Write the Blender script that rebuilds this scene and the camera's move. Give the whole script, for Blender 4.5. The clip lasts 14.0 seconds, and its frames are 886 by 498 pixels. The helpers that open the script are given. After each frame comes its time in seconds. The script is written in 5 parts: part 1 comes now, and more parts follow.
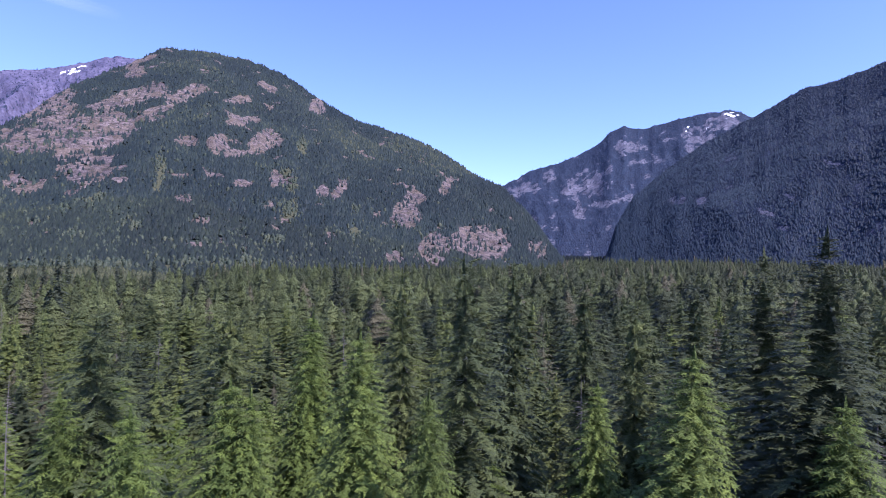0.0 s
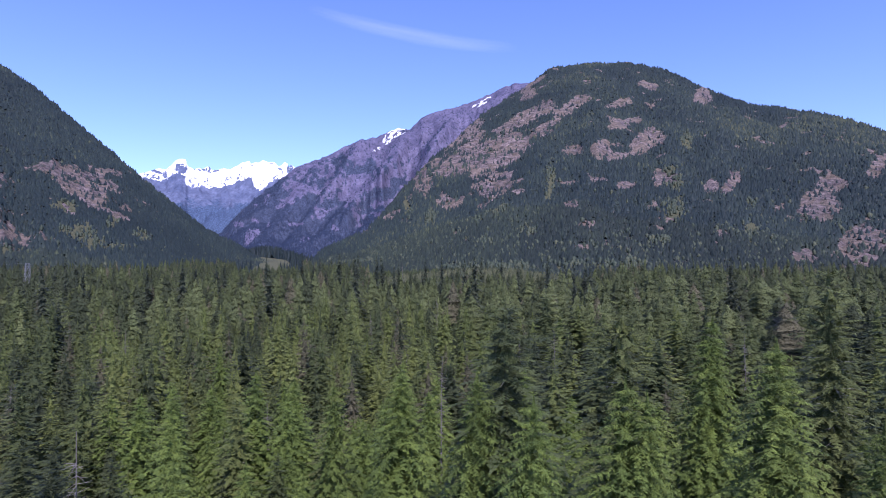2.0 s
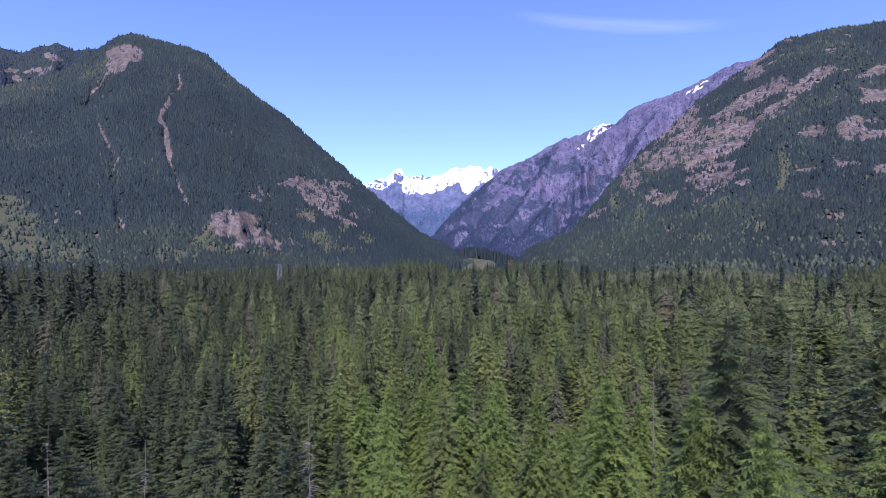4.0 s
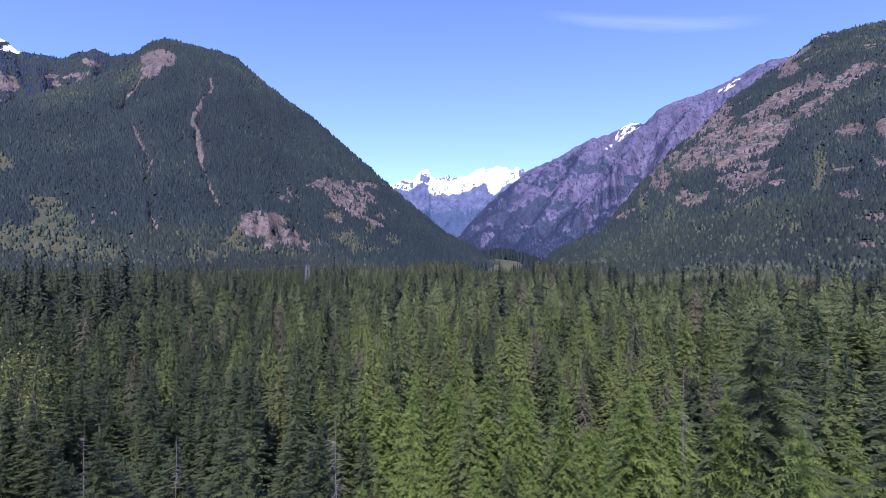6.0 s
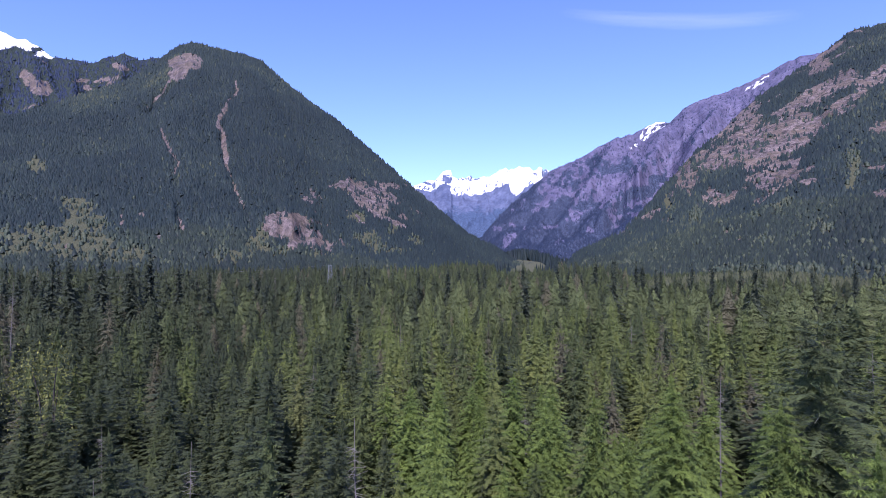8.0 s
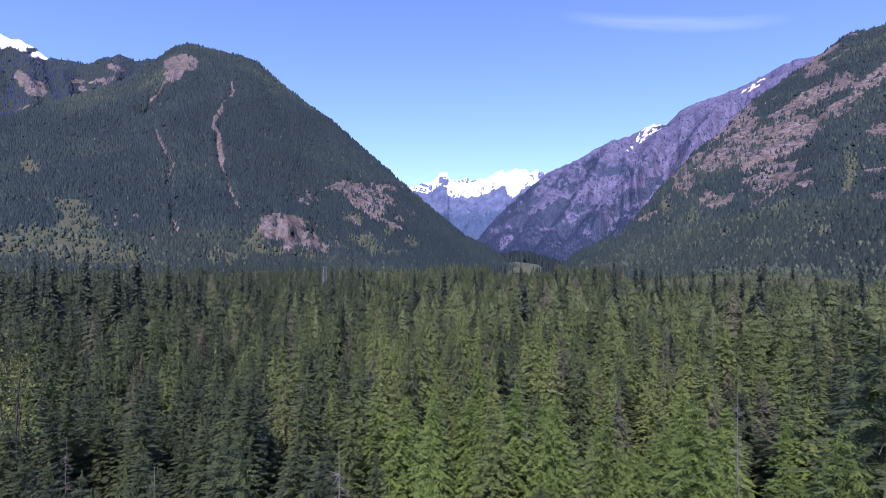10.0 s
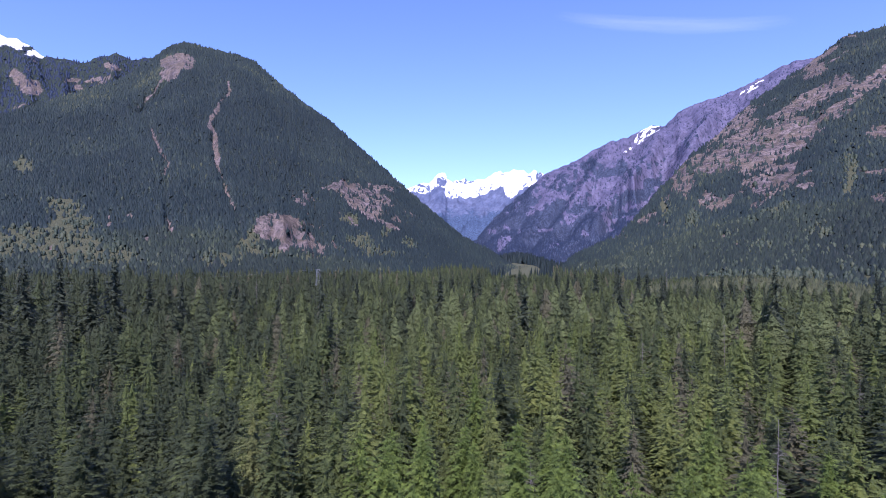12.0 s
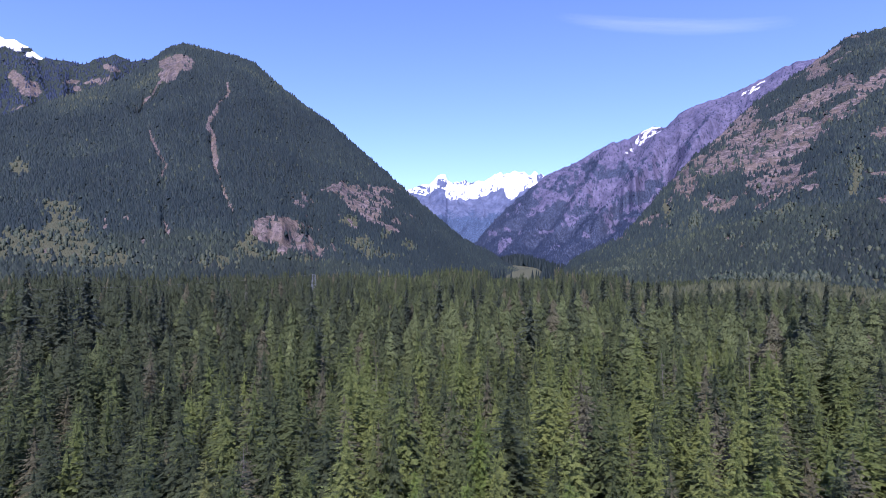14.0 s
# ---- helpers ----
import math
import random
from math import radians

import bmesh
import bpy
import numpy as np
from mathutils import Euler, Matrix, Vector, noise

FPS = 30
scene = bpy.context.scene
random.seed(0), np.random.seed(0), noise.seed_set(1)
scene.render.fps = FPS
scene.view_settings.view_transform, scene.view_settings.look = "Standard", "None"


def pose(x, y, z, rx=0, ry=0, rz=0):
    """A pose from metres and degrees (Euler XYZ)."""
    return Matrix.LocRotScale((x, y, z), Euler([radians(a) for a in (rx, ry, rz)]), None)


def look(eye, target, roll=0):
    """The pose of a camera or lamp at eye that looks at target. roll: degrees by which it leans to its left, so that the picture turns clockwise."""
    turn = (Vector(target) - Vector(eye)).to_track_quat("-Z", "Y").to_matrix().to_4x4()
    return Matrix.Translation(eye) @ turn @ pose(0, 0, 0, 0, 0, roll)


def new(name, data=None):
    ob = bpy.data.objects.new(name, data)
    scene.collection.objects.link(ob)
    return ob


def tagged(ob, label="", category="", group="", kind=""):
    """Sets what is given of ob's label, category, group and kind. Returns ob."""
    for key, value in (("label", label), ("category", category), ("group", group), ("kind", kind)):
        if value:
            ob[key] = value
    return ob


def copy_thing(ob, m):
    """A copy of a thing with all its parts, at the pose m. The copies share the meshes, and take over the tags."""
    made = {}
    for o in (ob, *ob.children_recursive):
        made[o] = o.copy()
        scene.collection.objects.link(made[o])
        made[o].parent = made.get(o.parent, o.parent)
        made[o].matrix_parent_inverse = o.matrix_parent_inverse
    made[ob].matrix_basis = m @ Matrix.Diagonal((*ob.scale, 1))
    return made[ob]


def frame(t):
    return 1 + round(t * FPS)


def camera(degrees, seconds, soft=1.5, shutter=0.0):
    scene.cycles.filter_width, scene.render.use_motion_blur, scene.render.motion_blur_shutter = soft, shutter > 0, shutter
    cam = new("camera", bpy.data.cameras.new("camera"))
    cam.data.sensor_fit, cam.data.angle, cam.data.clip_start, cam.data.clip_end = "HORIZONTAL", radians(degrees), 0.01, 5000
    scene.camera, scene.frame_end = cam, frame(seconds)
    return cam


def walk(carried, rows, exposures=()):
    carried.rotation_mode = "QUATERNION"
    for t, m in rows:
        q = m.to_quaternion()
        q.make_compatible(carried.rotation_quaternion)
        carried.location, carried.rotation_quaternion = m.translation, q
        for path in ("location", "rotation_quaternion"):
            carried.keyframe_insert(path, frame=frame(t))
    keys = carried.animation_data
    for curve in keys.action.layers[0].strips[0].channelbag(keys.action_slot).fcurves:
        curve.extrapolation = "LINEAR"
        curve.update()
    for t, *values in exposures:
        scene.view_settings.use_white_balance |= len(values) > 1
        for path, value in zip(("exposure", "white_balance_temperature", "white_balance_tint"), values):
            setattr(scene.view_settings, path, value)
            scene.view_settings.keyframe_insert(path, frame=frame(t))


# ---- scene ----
# ---- camera and walk ----
cam = camera(74.7, 14.0, soft=0.6, shutter=0.1)
PATH = [
    (0.0, 0.00, 0.00, 46.00, 91.20, -0.50, 0.00),
    (0.5, -0.12, 0.25, 45.95, 91.15, -0.32, 8.90),
    (1.0, -0.40, 0.75, 45.88, 91.13, -0.12, 18.23),
    (1.5, -0.72, 1.25, 45.80, 91.15, 0.00, 27.52),
    (2.0, -1.05, 1.72, 45.72, 91.20, 0.10, 36.64),
    (2.5, -1.33, 2.15, 45.66, 91.23, 0.26, 45.41),
    (3.0, -1.53, 2.52, 45.66, 91.28, 0.38, 52.63),
    (3.5, -1.66, 2.72, 45.70, 91.30, 0.40, 55.35),
    (6.0, -1.68, 2.81, 45.76, 91.41, 0.18, 59.22),
    (6.5, -1.76, 2.88, 45.73, 91.42, 0.15, 59.68),
    (7.0, -2.12, 3.05, 45.68, 91.44, 0.11, 60.24),
    (7.5, -2.84, 3.36, 45.62, 91.46, 0.10, 60.91),
    (8.0, -3.92, 3.88, 45.56, 91.48, 0.09, 61.40),
    (10.5, -9.70, 7.22, 45.52, 91.72, -0.02, 60.98),
    (11.0, -11.55, 8.43, 45.95, 91.73, -0.10, 60.96),
    (11.5, -13.73, 9.82, 46.46, 91.72, -0.14, 60.91),
    (12.0, -16.00, 11.34, 46.96, 91.74, -0.13, 60.83),
    (12.5, -18.36, 12.87, 47.42, 91.74, -0.15, 60.78),
    (13.0, -20.86, 14.35, 47.92, 91.76, -0.17, 60.77),
    (13.5, -23.56, 15.90, 48.53, 91.82, -0.14, 60.81),
    (14.0, -26.33, 17.47, 49.18, 91.88, -0.10, 60.87),
]
walk(cam, [(t, pose(x, y, z, rx, ry, rz)) for t, x, y, z, rx, ry, rz in PATH], exposures=[(0.0, 1.00, 5720, 33), (1.0, 0.91, 5720, 33), (2.0, 0.68, 5720, 33), (3.5, 0.77, 5720, 33), (14.0, 0.81, 5720, 33)])

# ---- daylight ----
SUN_BEARING, SUN_HEIGHT = 234.0, 50.0      # degrees, counter-clockwise from +y
world = bpy.data.worlds.new("sky")
scene.world = world
world.use_nodes = True
sky = world.node_tree.nodes.new("ShaderNodeTexSky")
sky.sky_type, sky.sun_disc = "NISHITA", False
sky.sun_elevation, sky.sun_rotation = radians(SUN_HEIGHT), radians(360 - SUN_BEARING)
sky.altitude, sky.air_density, sky.dust_density, sky.ozone_density = 200, 0.85, 0.2, 6.0
air = world.node_tree.nodes.new("ShaderNodeMix")
air.data_type, air.blend_type = "RGBA", "MULTIPLY"
air.inputs[0].default_value, air.inputs[7].default_value = 1.0, (1.03, 0.98, 1.04, 1)
world.node_tree.links.new(sky.outputs[0], air.inputs[6])
world.node_tree.links.new(air.outputs[2], world.node_tree.nodes["Background"].inputs[0])
world.node_tree.nodes["Background"].inputs[1].default_value = 0.142
sun = new("sun", bpy.data.lights.new("sun", "SUN"))
sun.data.energy, sun.data.angle, sun.data.color = 4.3, radians(0.53), (1.0, 0.95, 0.87)
sb, sh = radians(SUN_BEARING), radians(SUN_HEIGHT)
sun.matrix_world = look((-math.sin(sb) * math.cos(sh) * 900, math.cos(sb) * math.cos(sh) * 900, math.sin(sh) * 900), (0, 0, 0))


# ---- noise on the plan ----
def lattice(ix, iy, seed):
    n = (ix * 374761393 + iy * 668265263 + seed * 974711) & 0xFFFFFFFF
    n = ((n ^ (n >> 13)) * 1274126177) & 0xFFFFFFFF
    return ((n ^ (n >> 16)) & 0xFFFF) / 65535.0


def value_noise(x, y, seed):
    x, y = np.asarray(x, float), np.asarray(y, float)
    ix, iy = np.floor(x).astype(np.int64), np.floor(y).astype(np.int64)
    fx, fy = x - ix, y - iy
    fx, fy = fx * fx * (3 - 2 * fx), fy * fy * (3 - 2 * fy)
    a = lattice(ix, iy, seed) * (1 - fx) + lattice(ix + 1, iy, seed) * fx
    b = lattice(ix, iy + 1, seed) * (1 - fx) + lattice(ix + 1, iy + 1, seed) * fx
    return (a * (1 - fy) + b * fy) * 2 - 1


def fbm(x, y, octaves=4, seed=0, ridged=False):
    total, amp, norm = 0.0, 1.0, 0.0
    for k in range(octaves):
        n = value_noise(x * 2 ** k + 17.3 * k, y * 2 ** k - 9.1 * k, seed + k)
        total = total + amp * ((1 - 2 * np.abs(n)) if ridged else n)
        norm += amp
        amp *= 0.5
    return total / norm


def smooth(a, b, x):
    t = np.clip((x - a) / (b - a), 0, 1)
    return t * t * (3 - 2 * t)


# ---- materials ----
def material(name):
    m = bpy.data.materials.new(name)
    m.use_nodes = True
    return m, m.node_tree.nodes, m.node_tree.links, m.node_tree.nodes["Principled BSDF"]


def ramp(nodes, links, source, stops):
    r = nodes.new("ShaderNodeValToRGB")
    while len(r.color_ramp.elements) < len(stops):
        r.color_ramp.elements.new(0.5)
    for e, (p, c) in zip(r.color_ramp.elements, stops):
        e.position, e.color = p, (*c, 1)
    links.new(source, r.inputs[0])
    return r.outputs[0]


def noise_out(nodes, links, coords, scale, detail=4, rough=0.55):
    n = nodes.new("ShaderNodeTexNoise")
    n.inputs["Scale"].default_value, n.inputs["Detail"].default_value, n.inputs["Roughness"].default_value = scale, detail, rough
    links.new(coords, n.inputs["Vector"])
    return n.outputs[0]


def blend(nodes, links, factor, a, b, kind="MIX"):
    m = nodes.new("ShaderNodeMix")
    m.data_type, m.blend_type = "RGBA", kind
    for socket, value in ((m.inputs[0], factor), (m.inputs[6], a), (m.inputs[7], b)):
        if isinstance(value, (int, float)):
            socket.default_value = value
        elif isinstance(value, tuple):
            socket.default_value = (*value, 1)
        else:
            links.new(value, socket)
    return m.outputs[2]


def maths(nodes, links, kind, a, b):
    m = nodes.new("ShaderNodeMath")
    m.operation = kind
    for socket, value in ((m.inputs[0], a), (m.inputs[1], b)):
        if isinstance(value, (int, float)):
            socket.default_value = value
        else:
            links.new(value, socket)
    return m.outputs[0]


def terrain_material(name, rock_a, rock_b, floor_a, floor_b, scale=1.0, harsh=0.8, relief=0.9, scree=0.0):
    """Bare rock, meadow, snow and forest floor, by the cover of the land."""
    m, nodes, links, bsdf = material(name)
    pos = nodes.new("ShaderNodeNewGeometry").outputs["Position"]
    cover = nodes.new("ShaderNodeAttribute")
    cover.attribute_name = "cover"
    parts = nodes.new("ShaderNodeSeparateColor")
    links.new(cover.outputs["Color"], parts.inputs[0])
    fine = noise_out(nodes, links, pos, 0.09 * scale, 6, 0.65)
    broad = noise_out(nodes, links, pos, 0.012 * scale, 4)
    stretch = nodes.new("ShaderNodeMapping")
    stretch.inputs["Scale"].default_value = (1, 1, 0.45)
    links.new(pos, stretch.inputs["Vector"])
    streak = noise_out(nodes, links, stretch.outputs[0], 0.075 * scale, 8, 0.75)
    rock = blend(nodes, links, ramp(nodes, links, broad, [(0.35, (0, 0, 0)), (0.65, (1, 1, 1))]), rock_a, rock_b)
    rock = blend(nodes, links, harsh, rock, ramp(nodes, links, streak, [(0.38, (0.12, 0.12, 0.14)), (0.5, (0.72, 0.71, 0.71)), (0.66, (1.5, 1.44, 1.4))]), "MULTIPLY")
    brush = noise_out(nodes, links, pos, 0.28 * scale, 3, 0.6)
    if scree:                               # dry grass and rubble on the ledges, shrubs in the cracks
        dry = ramp(nodes, links, noise_out(nodes, links, pos, 0.026 * scale, 6, 0.7), [(0.46, (0, 0, 0)), (0.56, (scree, scree, scree))])
        rock = blend(nodes, links, dry, rock, (0.150, 0.115, 0.080))
        rock = blend(nodes, links, ramp(nodes, links, noise_out(nodes, links, pos, 0.13 * scale, 5, 0.7), [(0.53, (0, 0, 0)), (0.60, (0.75, 0.75, 0.75))]), rock, (0.040, 0.048, 0.036))
    floor = blend(nodes, links, fine, floor_a, floor_b)
    floor = blend(nodes, links, 1.0, floor, ramp(nodes, links, brush, [(0.36, (0.45, 0.46, 0.5)), (0.5, (0.9, 0.92, 0.92)), (0.64, (1.6, 1.65, 1.5))]), "MULTIPLY")
    meadow = blend(nodes, links, fine, (0.054, 0.064, 0.037), (0.104, 0.102, 0.060))
    snow = blend(nodes, links, fine, (0.78, 0.81, 0.85), (0.88, 0.89, 0.9))

    def mask(channel):
        v = maths(nodes, links, "ADD", parts.outputs[channel], maths(nodes, links, "MULTIPLY", maths(nodes, links, "SUBTRACT", fine, 0.5), 0.9))
        return ramp(nodes, links, v, [(0.42, (0, 0, 0)), (0.58, (1, 1, 1))])
    colour = blend(nodes, links, mask(1), floor, meadow)
    colour = blend(nodes, links, mask(0), colour, rock)
    colour = blend(nodes, links, mask(2), colour, snow)
    links.new(colour, bsdf.inputs["Base Color"])
    bsdf.inputs["Roughness"].default_value, bsdf.inputs["Specular IOR Level"].default_value = 0.9, 0.15
    bump = nodes.new("ShaderNodeBump")
    bump.inputs["Strength"].default_value, bump.inputs["Distance"].default_value = relief, 9.0 / scale
    links.new(streak, bump.inputs["Height"])
    links.new(bump.outputs[0], bsdf.inputs["Normal"])
    return m


def foliage_material(name, stops, per_object, ragged=0.0, open_share=0.45, even=False):
    """Needles and leaves: tone by tree, and a little by branch; some light comes through."""
    m, nodes, links, bsdf = material(name)
    if per_object:
        tone = nodes.new("ShaderNodeObjectInfo").outputs["Random"]
    else:
        a = nodes.new("ShaderNodeAttribute")
        a.attribute_name = "tone"
        tone = a.outputs["Fac"]
    geo = nodes.new("ShaderNodeNewGeometry")
    colour = ramp(nodes, links, tone, stops)
    colour = blend(nodes, links, 1.0, colour, ramp(nodes, links, geo.outputs["Random Per Island"], [(0.0, (0.84, 0.85, 0.85)), (0.6, (0.97, 0.97, 0.97)), (1.0, (1.12, 1.10, 1.06))] if even else [(0.0, (0.66, 0.68, 0.68)), (0.6, (0.92, 0.92, 0.92)), (1.0, (1.18, 1.14, 1.05))]), "MULTIPLY")
    colour = blend(nodes, links, 1.0, colour, ramp(nodes, links, noise_out(nodes, links, geo.outputs["Position"], 1.7, 3), [(0.3, (0.72, 0.74, 0.72)), (0.7, (1.25, 1.22, 1.2))]), "MULTIPLY")
    colour = blend(nodes, links, 1.0, colour, ramp(nodes, links, noise_out(nodes, links, geo.outputs["Position"], 9.0, 2), [(0.3, (0.7, 0.7, 0.7)), (0.7, (1.25, 1.25, 1.2))]), "MULTIPLY")
    links.new(colour, bsdf.inputs["Base Color"])
    bsdf.inputs["Roughness"].default_value, bsdf.inputs["Specular IOR Level"].default_value = 0.6, 0.25
    through_light = nodes.new("ShaderNodeBsdfTranslucent")
    links.new(colour, through_light.inputs["Color"])
    if ragged:                              # twigs and needle clusters stand up all over the sprays
        tufts = nodes.new("ShaderNodeBump")
        tufts.inputs["Strength"].default_value, tufts.inputs["Distance"].default_value = 1.0, 2.4 / ragged
        links.new(noise_out(nodes, links, geo.outputs["Position"], ragged * 0.45, 3, 0.7), tufts.inputs["Height"])
        links.new(tufts.outputs[0], bsdf.inputs["Normal"])
        links.new(tufts.outputs[0], through_light.inputs["Normal"])
    mix = nodes.new("ShaderNodeMixShader")
    mix.inputs[0].default_value = 0.1
    links.new(bsdf.outputs[0], mix.inputs[1])
    links.new(through_light.outputs[0], mix.inputs[2])
    last = mix.outputs[0]
    if ragged:                              # the sprays are loose: light passes between the twigs
        gaps = nodes.new("ShaderNodeMath")
        gaps.operation = "LESS_THAN"
        layers = nodes.new("ShaderNodeMapping")
        layers.inputs["Scale"].default_value = (1, 1, 2.0)
        links.new(geo.outputs["Position"], layers.inputs["Vector"])
        links.new(noise_out(nodes, links, layers.outputs[0], ragged, 2, 0.65), gaps.inputs[0])
        gaps.inputs[1].default_value = open_share
        loose = nodes.new("ShaderNodeMixShader")
        links.new(gaps.outputs[0], loose.inputs[0])
        links.new(last, loose.inputs[1])
        links.new(nodes.new("ShaderNodeBsdfTransparent").outputs[0], loose.inputs[2])
        last = loose.outputs[0]
    links.new(last, nodes["Material Output"].inputs[0])
    return m


def wood_material(name, dark, light):
    m, nodes, links, bsdf = material(name)
    pos = nodes.new("ShaderNodeTexCoord").outputs["Object"]
    stretch = nodes.new("ShaderNodeMapping")
    stretch.inputs["Scale"].default_value = (1, 1, 0.15)
    links.new(pos, stretch.inputs["Vector"])
    grain = noise_out(nodes, links, stretch.outputs[0], 6, 5, 0.7)
    links.new(blend(nodes, links, grain, dark, light), bsdf.inputs["Base Color"])
    bsdf.inputs["Roughness"].default_value = 0.85
    bump = nodes.new("ShaderNodeBump")
    bump.inputs["Strength"].default_value, bump.inputs["Distance"].default_value = 0.6, 0.05
    links.new(grain, bump.inputs["Height"])
    links.new(bump.outputs[0], bsdf.inputs["Normal"])
    return m


ROCK_WARM = ((0.124, 0.104, 0.108), (0.212, 0.173, 0.164))
FLOOR = ((0.019, 0.029, 0.028), (0.036, 0.047, 0.038))
near_land = terrain_material("wooded_mountainside", *ROCK_WARM, *FLOOR, scree=0.5)
# distant ridge and mountain: blue air haze is painted into rock and floor colours
grey_land = terrain_material("hazed_granite", (0.092, 0.090, 0.150), (0.142, 0.133, 0.204), (0.038, 0.049, 0.086), (0.058, 0.070, 0.110), harsh=0.5, relief=0.6)
haze_land = terrain_material("hazed_mountainside", (0.095, 0.10, 0.135), (0.15, 0.15, 0.185), (0.018, 0.029, 0.054), (0.031, 0.044, 0.073), harsh=0.6, relief=0.6)
# darker, bluer copy of the land above: this side's shade and haze are painted in
shade_land = terrain_material("shade_tinted_mountainside", (0.085, 0.09, 0.125), (0.13, 0.13, 0.165), (0.011, 0.018, 0.036), (0.020, 0.029, 0.054), harsh=0.6, relief=0.6)
# peaks: rock and floor blued and lifted, haze put into the base colour
high_land = terrain_material("hazed_alpine_rock", (0.082, 0.104, 0.175), (0.132, 0.156, 0.240), (0.047, 0.072, 0.130), (0.064, 0.092, 0.158), 0.6, harsh=0.4, relief=0.25)
valley_floor = terrain_material("forest_floor", (0.2, 0.18, 0.15), (0.28, 0.25, 0.2), (0.018, 0.020, 0.010), (0.06, 0.05, 0.028), 4.0)

FIR_TONES = [(0.0, (0.070, 0.092, 0.033)), (0.35, (0.095, 0.122, 0.037)), (0.7, (0.124, 0.150, 0.042)), (1.0, (0.130, 0.142, 0.053))]
CEDAR_TONES = [(0.0, (0.092, 0.131, 0.028)), (0.5, (0.113, 0.163, 0.034)), (1.0, (0.138, 0.189, 0.042))]
FOREST_TONES = [(0.0, (0.041, 0.054, 0.024)), (0.3, (0.064, 0.084, 0.028)), (0.55, (0.091, 0.115, 0.033)), (0.75, (0.109, 0.139, 0.036)), (0.96, (0.131, 0.158, 0.042)), (1.0, (0.100, 0.096, 0.056))]
CANOPY_TONES = [(0.0, (0.041, 0.054, 0.024)), (0.3, (0.064, 0.084, 0.028)), (0.55, (0.086, 0.108, 0.041)), (0.75, (0.101, 0.127, 0.048)), (0.96, (0.118, 0.144, 0.054)), (1.0, (0.100, 0.096, 0.056))]
LEAF_TONES = [(0.0, (0.036, 0.052, 0.036)), (0.6, (0.050, 0.066, 0.043)), (1.0, (0.072, 0.084, 0.051))]
fir_needles = foliage_material("fir_needles", FIR_TONES, True, 13.0, 0.43)
dark_fir_needles = foliage_material("dark_fir_needles", [(0.0, (0.060, 0.081, 0.031)), (1.0, (0.098, 0.122, 0.038))], True, 13.0, 0.43)
cedar_needles = foliage_material("cedar_sprays", CEDAR_TONES, True, 16.0, 0.46)
spruce_needles = foliage_material("spruce_needles", [(0.0, (0.045, 0.060, 0.026)), (1.0, (0.067, 0.085, 0.032))], True, 13.0, 0.43)
veteran_needles = foliage_material("veteran_needles", [(0.0, (0.036, 0.048, 0.031)), (1.0, (0.060, 0.075, 0.043))], True, 6.0, 0.36)
maple_leaves = foliage_material("young_leaves", [(0.0, (0.14, 0.15, 0.04)), (1.0, (0.19, 0.18, 0.05))], True)
forest_needles = foliage_material("forest_needles", FOREST_TONES, False, 11.0, 0.43, even=True)
canopy_needles = foliage_material("canopy_needles", CANOPY_TONES, False, 2.4, 0.47, even=True)
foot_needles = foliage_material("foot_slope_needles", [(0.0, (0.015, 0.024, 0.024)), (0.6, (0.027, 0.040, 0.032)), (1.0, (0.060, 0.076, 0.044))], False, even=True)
# bluer than the foot needles: the haze of distance is mixed into this colour
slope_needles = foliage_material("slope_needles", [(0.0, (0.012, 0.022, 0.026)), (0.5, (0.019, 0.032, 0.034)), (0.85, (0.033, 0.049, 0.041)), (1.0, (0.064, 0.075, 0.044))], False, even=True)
# needles of distant slopes, tinted blue with painted haze
haze_needles = foliage_material("hazed_slope_needles", [(0.0, (0.015, 0.026, 0.058)), (0.6, (0.022, 0.035, 0.072)), (1.0, (0.033, 0.047, 0.082))], False, even=True)
# needles of the shaded mountain, its shade and blue haze put into their colour
shade_needles = foliage_material("shade_tinted_needles", [(0.0, (0.009, 0.020, 0.037)), (0.6, (0.013, 0.027, 0.048)), (1.0, (0.022, 0.038, 0.058))], False, even=True)
slope_leaves = foliage_material("slope_leaves", LEAF_TONES, False, even=True)
alder_leaves = foliage_material("alder_leaves", [(0.0, (0.066, 0.080, 0.042)), (1.0, (0.104, 0.112, 0.056))], False, 1.2, 0.36, even=True)
bark = wood_material("conifer_bark", (0.020, 0.017, 0.015), (0.060, 0.050, 0.043))
dead_wood = wood_material("weathered_dead_wood", (0.075, 0.068, 0.064), (0.20, 0.18, 0.168))
lichen_wood = wood_material("lichen_twigs", (0.16, 0.16, 0.13), (0.42, 0.42, 0.36))


# ---- meshes ----
def mesh_from(name, verts, faces, mat, smooth_shade=False):
    """A triangle or quad mesh from arrays."""
    me = bpy.data.meshes.new(name)
    faces = np.asarray(faces, np.int32)
    k = faces.shape[1]
    me.vertices.add(len(verts))
    me.vertices.foreach_set("co", np.asarray(verts, np.float32).ravel())
    me.loops.add(faces.size)
    me.loops.foreach_set("vertex_index", faces.ravel())
    me.polygons.add(len(faces))
    me.polygons.foreach_set("loop_start", np.arange(0, faces.size, k, dtype=np.int32))
    me.polygons.foreach_set("use_smooth", np.full(len(faces), smooth_shade))
    me.materials.append(mat)
    me.update(calc_edges=True)
    return me


def point_values(me, name, kind, values):
    a = me.attributes.new(name, kind, "POINT")
    a.data.foreach_set("color" if kind == "FLOAT_COLOR" else "value", np.asarray(values, np.float32).ravel())


# ---- the mountains ----
EYE = 46.0                                  # height of the lookout over the valley from which bearings are taken


